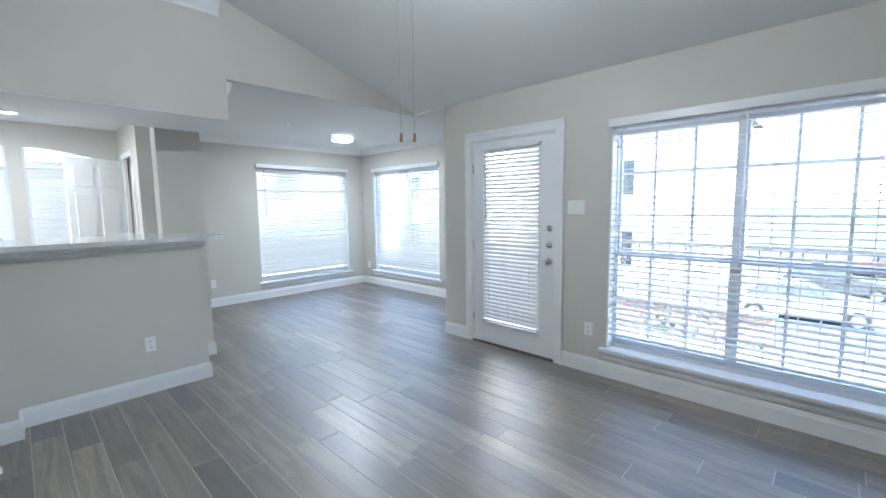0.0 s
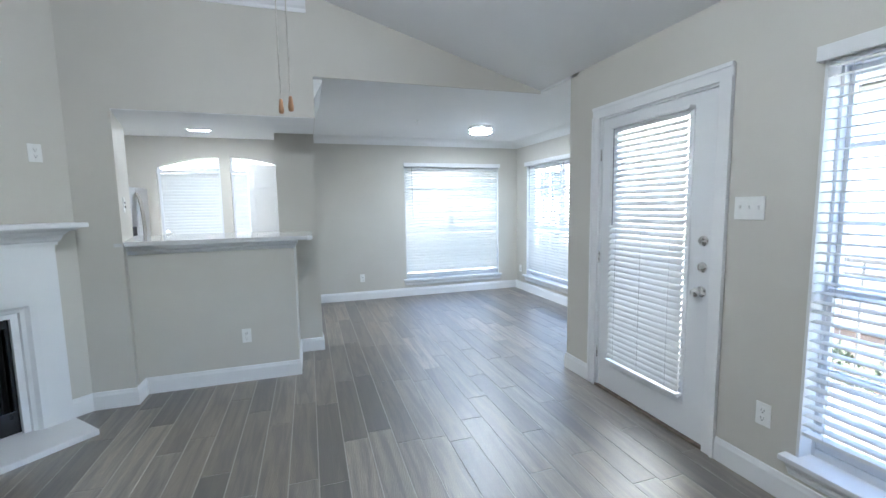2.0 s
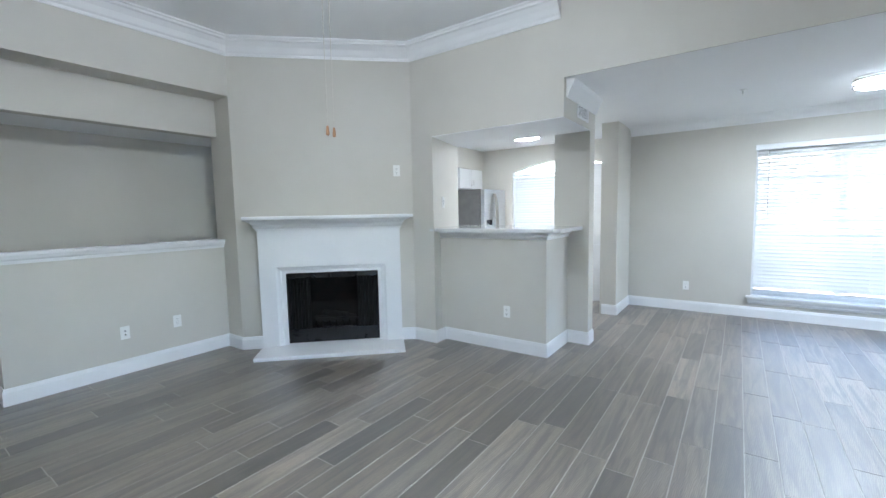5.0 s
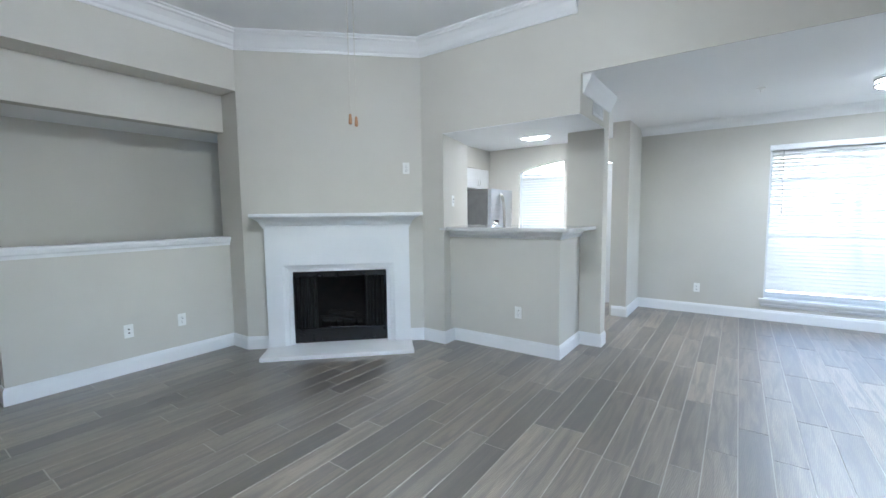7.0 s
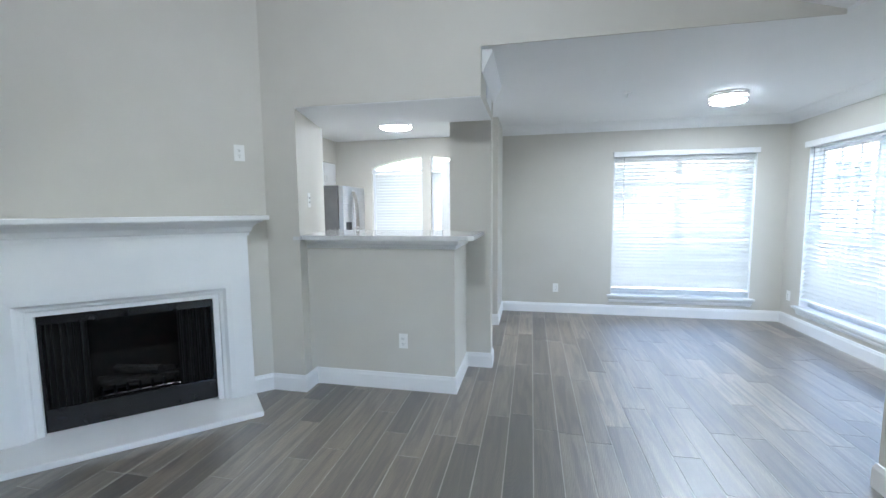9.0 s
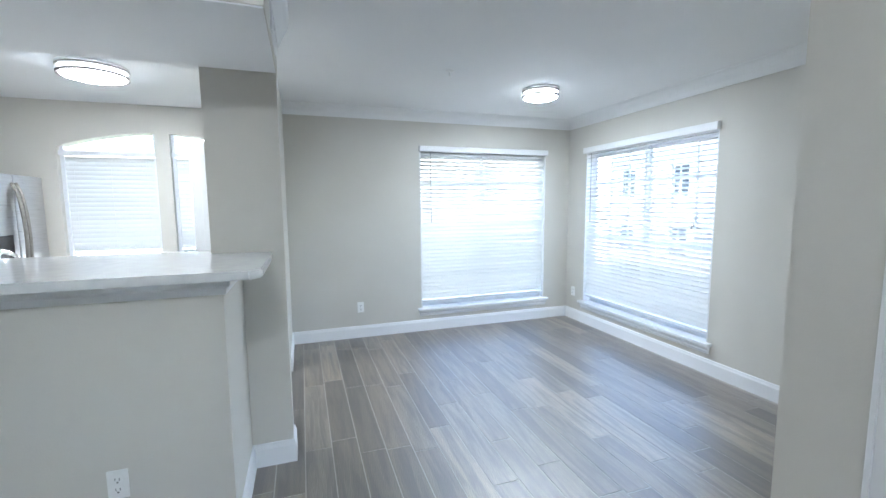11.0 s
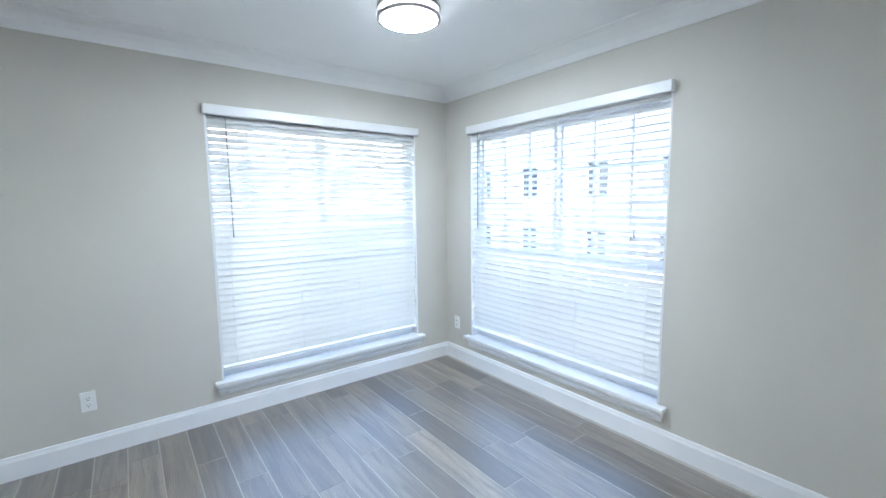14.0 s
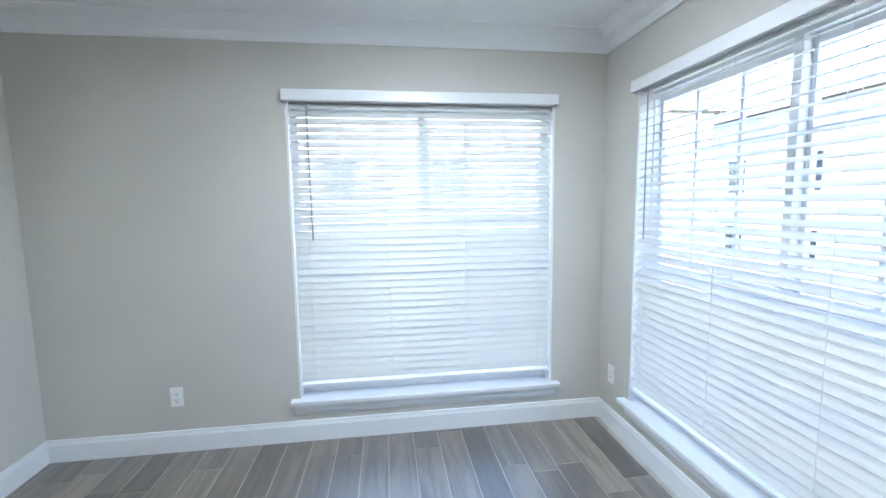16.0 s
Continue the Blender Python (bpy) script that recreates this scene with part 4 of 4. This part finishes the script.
cabinet(-6.28, -5.52, YKS + 0.001, -0.455, 1.76, 2.098, "white cabinet above the refrigerator")
cabinet(-4.60, -3.95, YKS + 0.001, -0.445, 1.40, 2.098, "white wall cabinet with two closed doors")
ct = empty("kitchen_counter", None, "white worktop with sink under the breakfast bar", "kitchen counter")
part("worktop", boxes((-4.55, XP - 0.165, -0.15, 1.80, 0.885, 0.92), bevel=0.005), COUNTER, ct)
part("counter_base", boxes((-4.50, XP - 0.17, -0.10, 1.78, 0.0, 0.885), bevel=0.003), TRIM, ct)
fa = empty("kitchen_faucet", Matrix.Translation((-4.02, 0.80, 0.921)), "chrome kitchen faucet on the counter", "faucet")
part("spout", tube(bmesh.new(), [(0, 0, 0), (0, 0, 0.20), (-0.02, 0.01, 0.26), (-0.08, 0.03, 0.30), (-0.14, 0.05, 0.27), (-0.16, 0.06, 0.21)], 0.011, 10), CHROME, fa, smooth=True)
part("faucet_base", lathe(bmesh.new(), [(0.027, 0), (0.027, 0.01), (0.015, 0.03)], 16), CHROME, fa)
part("faucet_lever", tube(bmesh.new(), [(0.0, 0.02, 0.10), (0.02, 0.06, 0.16)], 0.006, 8), CHROME, fa)

kd = empty("door_2", Matrix.Translation((-5.93, 1.925, 0)) @ Matrix.Rotation(radians(-62), 4, "Z"), "white panelled closet door, open into the kitchen", kind="structure")
part("door_leaf", boxes((0, 0.62, -0.035, 0, 0.012, 2.02)), DOORW, kd)
for a, b in ((0.07, 0.28), (0.34, 0.55)):
    for z0, z1 in ((0.22, 0.85), (0.98, 1.60), (1.70, 1.92)):
        part("door_panel", boxes((a, b, 0.0005, 0.008, z0, z1), bevel=0.004), DOORW, kd)
        part("door_panel", boxes((a, b, -0.043, -0.0355, z0, z1), bevel=0.004), DOORW, kd)
part("door_knob", lathe(bmesh.new(), [(0.028, 0), (0.012, 0.01), (0.012, 0.03), (0.026, 0.04), (0.026, 0.052), (0.01, 0.06)], 18, Matrix.Translation((0.56, -0.035, 0.92)) @ Matrix.Rotation(radians(90), 4, "X")), CHROME, kd)
part("door_casing", boxes((-5.965, -5.90, 1.930, 1.9495, 0, 2.10), (-5.36, -5.295, 1.930, 1.9495, 0, 2.10), (-5.90, -5.36, 1.930, 1.9495, 2.04, 2.10)), TRIM, None, "white closet door casing", kind="structure")


# ---------------------------------------------------------------- outdoors
GZ = -3.0
GROUND = textured("grass_ground", (0.05, 0.075, 0.03), (0.10, 0.12, 0.06), 0.6, 0.9, 0.95, 0.5, 20)
ASPH = textured("asphalt", (0.05, 0.05, 0.052), (0.075, 0.075, 0.075), 0.5, 0.9, 0.95, 0.5, 60)
CONC = textured("pale_concrete", (0.40, 0.39, 0.37), (0.50, 0.49, 0.46), 1.5, 0.85, 0.9, 0.4, 50)
RAIL = textured("grey_painted_iron", (0.09, 0.09, 0.092), (0.13, 0.13, 0.13), 20.0, 0.5, 0.6)
part("ground", boxes((-600, 600, -600, 600, GZ - 0.5, GZ)), GROUND, None, "dry mown grass ground", kind="structure")
part("road", boxes((-60, 60, 17, 24.5, GZ, GZ + 0.02), (-3.5, 60, 24.5, 50, GZ, GZ + 0.02)), ASPH, None, "grey asphalt car park", kind="structure")
part("balcony_floor", boxes((XN + 0.12, XE + 0.15, YN + 0.16, 6.05, -0.22, -0.06)), CONC, None, "pale concrete balcony floor", kind="structure")
rl = empty("balcony_railing", None, "dark iron balcony railing with thin balusters", "railing")
for z in (0.01, 0.965):
    part("rail", boxes((XN + 0.12, XE, 5.88, 5.915, z, z + 0.03)), RAIL, rl)
part("rail", boxes((XN + 0.12, XE, 5.885, 5.91, 0.87, 0.89)), RAIL, rl)
first = None
x = XN + 0.2
while x < XE:
    if first is None:
        first = part("baluster", boxes((-0.007, 0.007, -0.007, 0.007, 0.03, 0.97)), RAIL, rl)
        b = first
    else:
        b = new("baluster", first.data)
        b.parent = rl
    b.matrix_basis = Matrix.Translation((x, 5.897, 0))
    x += 0.158


# pale strips added on the grass to reflect sunlight up into the rooms
part("bounce_paving", boxes((-40, 40, 14.6, 16.9, GZ, GZ + 0.12), (-40, 40, 6.3, 8.5, GZ, GZ + 0.05), (1.0, 14, 8.5, 14.6, GZ, GZ + 0.05)), CONC, None, "pale concrete footpath and kerb, added to bounce daylight indoors", kind="structure")
LEAF = textured("pale_green_leaf", (0.085, 0.10, 0.065), (0.13, 0.14, 0.10), 3.0, 0.6, 0.7)
BARK = textured("grey_bark", (0.12, 0.10, 0.08), (0.2, 0.17, 0.14), 12.0, 0.9, 0.95, 0.8, 40)
STUCCO = textured("pale_stucco", (0.55, 0.52, 0.47), (0.62, 0.59, 0.54), 0.8, 0.85, 0.9, 0.3, 60)
ROOF = textured("grey_shingle_roof", (0.10, 0.095, 0.09), (0.16, 0.15, 0.14), 3.0, 0.9, 0.95, 0.5, 20)
BRICK = textured("rosy_brick_wall", (0.36, 0.24, 0.19), (0.46, 0.32, 0.26), 5.0, 0.85, 0.9, 0.5, 30)
DARKGLASS = textured("dark_window_glass", (0.05, 0.06, 0.07), (0.08, 0.09, 0.10), 2.0, 0.08, 0.12)


def leaves(bm, centre, radius, n, rnd, size=0.12):
    for _ in range(n):
        d = Vector((rnd.gauss(0, 1), rnd.gauss(0, 1), rnd.gauss(0, 1))).normalized() * radius * rnd.uniform(0.45, 1.0)
        p = Vector(centre) + Vector((d.x, d.y, d.z * 0.8))
        q = Euler((rnd.uniform(0, 6.3), rnd.uniform(0, 6.3), rnd.uniform(0, 6.3))).to_matrix()
        k = size * rnd.uniform(0.6, 1.3)
        bm.faces.new([bm.verts.new(p + q @ Vector(v)) for v in ((-k, 0, 0), (0, -k * 0.45, 0.1 * k), (k, 0, 0), (0, k * 0.45, -0.1 * k))])


def bush(x, y, r, seed):
    rnd = random.Random(seed)
    b = empty("bush", Matrix.Translation((x, y, GZ)), "loose green shrub outside the balcony", "bush", "shrubs by the wall")
    bm = bmesh.new()
    for k in range(4):
        leaves(bm, (rnd.uniform(-0.4, 0.4) * r, rnd.uniform(-0.4, 0.4) * r, r * 0.7 + 0.3 * k * r), r * 0.7, 170, rnd, 0.09)
    part("foliage", bm, LEAF, b)
    st = bmesh.new()
    for k in range(4):
        tube(st, [(0, 0, 0), (0.3 * math.cos(k * 1.6) * r, 0.3 * math.sin(k * 1.6) * r, r)], 0.02, 5)
    part("stems", st, BARK, b)


for i, (x, y, r) in enumerate(((-4.6, 9.6, 1.1), (-3.2, 9.9, 1.0), (-1.9, 9.5, 1.15), (-0.6, 9.8, 0.9), (-6.2, 9.8, 1.2), (-8.0, 10.0, 1.1))):
    bush(x, y, r, 20 + i)
gw = empty("garden_wall", None, "rosy brick garden wall behind the shrubs", "garden wall")
part("brick_face", boxes((-11, -0.3, 11.2, 11.45, GZ, GZ + 2.1)), BRICK, gw)
part("coping", boxes((-11.05, -0.25, 11.15, 11.5, GZ + 2.1, GZ + 2.2), bevel=0.02), CONC, gw)


def building(x0, x1, y0, y1, top, wins, label, side="y"):
    """A block with window units that stand in openings on one face."""
    b = empty("apartment_building", None, label, "apartment building", "buildings outside")
    bm = bmesh.new()
    if side == "y":
        xs = sorted(set(w for w, _, _ in wins))
        prev = x0
        for wx in xs:
            box(bm, prev, wx, y0, y1, GZ, top)
            z = GZ
            for _, za, zb in sorted(q for q in wins if q[0] == wx):
                box(bm, wx, wx + 1.5, y0, y1, z, za)
                box(bm, wx, wx + 1.5, y0 + 0.2, y1, za, zb)
                z = zb
            box(bm, wx, wx + 1.5, y0, y1, z, top)
            prev = wx + 1.5
        box(bm, prev, x1, y0, y1, GZ, top)
    else:
        box(bm, x0, x1 - 0.2, y0, y1, GZ, top)
        box(bm, x1 - 0.2, x1, y0, y1, top - 0.5, top)
        prev = y0
        for wy in sorted(set(w for w, _, _ in wins)):
            box(bm, x1 - 0.2, x1, prev, wy, GZ, top - 0.5)
            z = GZ
            for _, za, zb in sorted(q for q in wins if q[0] == wy):
                box(bm, x1 - 0.2, x1, wy, wy + 1.5, z, za)
                z = zb
            box(bm, x1 - 0.2, x1, wy, wy + 1.5, z, top - 0.5)
            prev = wy + 1.5
        box(bm, x1 - 0.2, x1, prev, y1, GZ, top - 0.5)
    part("wall", bm, STUCCO, b)
    for wx, za, zb in wins:
        m = Matrix.Translation((wx, y0 + 0.12, 0)) if side == "y" else Matrix.Translation((x1 - 0.12, wx, 0)) @ Q
        w = part("window", boxes((0, 0.07, -0.02, 0.05, za, zb), (1.43, 1.5, -0.02, 0.05, za, zb), (0.07, 1.43, -0.02, 0.05, zb - 0.07, zb), (0.07, 1.43, -0.02, 0.05, za, za + 0.07), (0.72, 0.78, -0.02, 0.05, za + 0.07, zb - 0.07)), VINYL, b)
        w.matrix_basis = m
        part("pane", boxes((0.07, 0.72, 0.01, 0.03, za + 0.07, zb - 0.07), (0.78, 1.43, 0.01, 0.03, za + 0.07, zb - 0.07)), DARKGLASS, w)
    rf = bmesh.new()
    o, zc = 0.5, top + 2.2
    a = [rf.verts.new(p) for p in ((x0 - o, y0 - o, top), (x1 + o, y0 - o, top), (x1 + o, y1 + o, top), (x0 - o, y1 + o, top))]
    ry = (y0 + y1) / 2 if x1 - x0 > y1 - y0 else None
    c = [rf.verts.new(p) for p in (((x0 + 3, ry, zc), (x1 - 3, ry, zc)) if ry else (((x0 + x1) / 2, y0 + 3, zc), ((x0 + x1) / 2, y1 - 3, zc)))]
    rf.faces.new(a[::-1])
    if ry:
        for f in ((a[0], a[1], c[1], c[0]), (a[1], a[2], c[1]), (a[2], a[3], c[0], c[1]), (a[3], a[0], c[0])):
            rf.faces.new(f)
    else:
        for f in ((a[0], a[1], c[0]), (a[1], a[2], c[1], c[0]), (a[2], a[3], c[1]), (a[3], a[0], c[0], c[1])):
            rf.faces.new(f)
    part("roof", rf, ROOF, b, "grey shingle roof")


building(-30, -4.2, 25.5, 36, 6.3, [(x, z, z + 2.1) for x in (-27.5, -23, -17.8, -13.4, -9.6) for z in (-2.2, 1.8)], "pale stucco apartment building across the car park")
building(-33, -21, -6, 19, 5.4, [(y, z, z + 1.6) for y in (-3, 1.5, 6, 10.5, 15) for z in (-1.9, 1.7)], "pale stucco apartment building beside the lawn", "x")

PAINT1 = textured("silver_car_paint", (0.55, 0.56, 0.58), (0.60, 0.61, 0.63), 2.0, 0.25, 0.3, metal=0.3)
PAINT2 = textured("dark_car_paint", (0.04, 0.045, 0.05), (0.06, 0.065, 0.07), 2.0, 0.2, 0.25)
PAINT3 = textured("red_car_paint", (0.35, 0.05, 0.05), (0.4, 0.06, 0.06), 2.0, 0.2, 0.25)
TYRE = textured("black_tyre", (0.015, 0.015, 0.015), (0.03, 0.03, 0.03), 20.0, 0.8, 0.9)


def car(x, y, turn, paint, label):
    c = empty("car", Matrix.Translation((x, y, GZ + 0.02)) @ Matrix.Rotation(radians(turn), 4, "Z"), label, "car", "parked cars")
    def loft(prof, w0, w1, zmid):
        bm = bmesh.new()
        sides = []
        for s in (-1, 1):
            sides.append([bm.verts.new((px, s * (w0 if pz <= zmid else w1), pz)) for px, pz in prof])
        n = len(prof)
        for i in range(n):
            j = (i + 1) % n
            bm.faces.new((sides[0][i], sides[0][j], sides[1][j], sides[1][i]))
        bm.faces.new(sides[0][::-1])
        bm.faces.new(sides[1])
        bmesh.ops.bevel(bm, geom=bm.edges[:], offset=0.04, segments=2, affect="EDGES")
        return bm
    part("body", loft([(-2.2, 0.3), (-2.25, 0.6), (-2.15, 0.88), (-1.5, 0.95), (1.0, 0.97), (2.0, 0.82), (2.25, 0.6), (2.2, 0.3)], 0.9, 0.85, 0.7), paint, c)
    part("cabin_glass", loft([(-1.75, 0.93), (-1.2, 1.38), (0.2, 1.40), (1.0, 0.95)], 0.8, 0.62, 1.0), DARKGLASS, c)
    part("car_roof", loft([(-1.22, 1.36), (-1.1, 1.45), (0.1, 1.46), (0.25, 1.37)], 0.62, 0.56, 1.4), paint, c)
    for px in (-1.4, 1.4):
        for s in (-1, 1):
            w = part("wheel", bmesh.new(), TYRE, c)
            wb = lathe(bmesh.new(), [(0.2, -0.10), (0.32, -0.10), (0.34, -0.05), (0.34, 0.05), (0.32, 0.10), (0.2, 0.10)], 20, Matrix.Translation((px, s * 0.82, 0.34)) @ Matrix.Rotation(radians(90), 4, "X"))
            wb.to_mesh(w.data)
            wb.free()
            part("rim", lathe(bmesh.new(), [(0.21, 0.02), (0.2, 0.105), (0.05, 0.115)], 16, Matrix.Translation((px, s * 0.82, 0.34)) @ Matrix.Rotation(radians(-90 * s), 4, "X")), CHROME, w)


car(-0.4, 21.0, 8, PAINT1, "silver car parked on the asphalt")
car(0.2, 26.5, 10, PAINT2, "dark car parked behind the silver one")
car(3.4, 36.0, 12, PAINT3, "red car parked further along the asphalt")

# ---------------------------------------------------------------- floor
part("floor", boxes((XK - 0.1, XE + 0.1, -4.0, YK + 0.1, -0.06, -0.0015)), GROUT, None, "wood-look plank tile floor in mixed grey brown", kind="structure")
floor_ob = bpy.data.objects["floor"]
PW, PL, GAP = 0.152, 0.92, 0.0027


def plank_mesh(l):
    bm = bmesh.new()
    a = PW / 2 - GAP
    h = l / 2 - GAP
    lo = [bm.verts.new((sx * h, sy * a, -0.0015)) for sx, sy in ((-1, -1), (1, -1), (1, 1), (-1, 1))]
    hi = [bm.verts.new((sx * (h - 0.0002), sy * (a - 0.0002), 0.0)) for sx, sy in ((-1, -1), (1, -1), (1, 1), (-1, 1))]
    bm.faces.new(hi)
    for i in range(4):
        j = (i + 1) % 4
        bm.faces.new((lo[i], lo[j], hi[j], hi[i]))
    return bm


rnd = random.Random(5)
spots = []
j = 0
y = -3.9
while y < YK - PW / 2 + 0.06:
    x = XK - rnd.uniform(0, PL)
    while x < XE:
        a, b = max(x, XK), min(x + PL, XE)
        if b - a > 0.05:
            spots.append((a, b, y))
        x += PL
    y += PW
near = sorted(spots, key=lambda s: abs((s[0] + s[1]) / 2 + 2.2) * 0.8 + abs(s[2] - 2.4))
shared = {}
rest = bmesh.new()
for i, (a, b, y) in enumerate(near):
    l = round(b - a, 3)
    m = Matrix.Translation(((a + b) / 2, y, 0))
    if i < 300:
        if l not in shared:
            shared[l] = part("plank", plank_mesh(l), PLANK, floor_ob)
            ob = shared[l]
        else:
            ob = new("plank", shared[l].data)
            ob.parent = floor_ob
        ob.matrix_basis = m
    else:
        merge(rest, plank_mesh(l), m)
part("floor_planks", rest, PLANK, floor_ob, "wood-look plank tiles", kind="stuff")
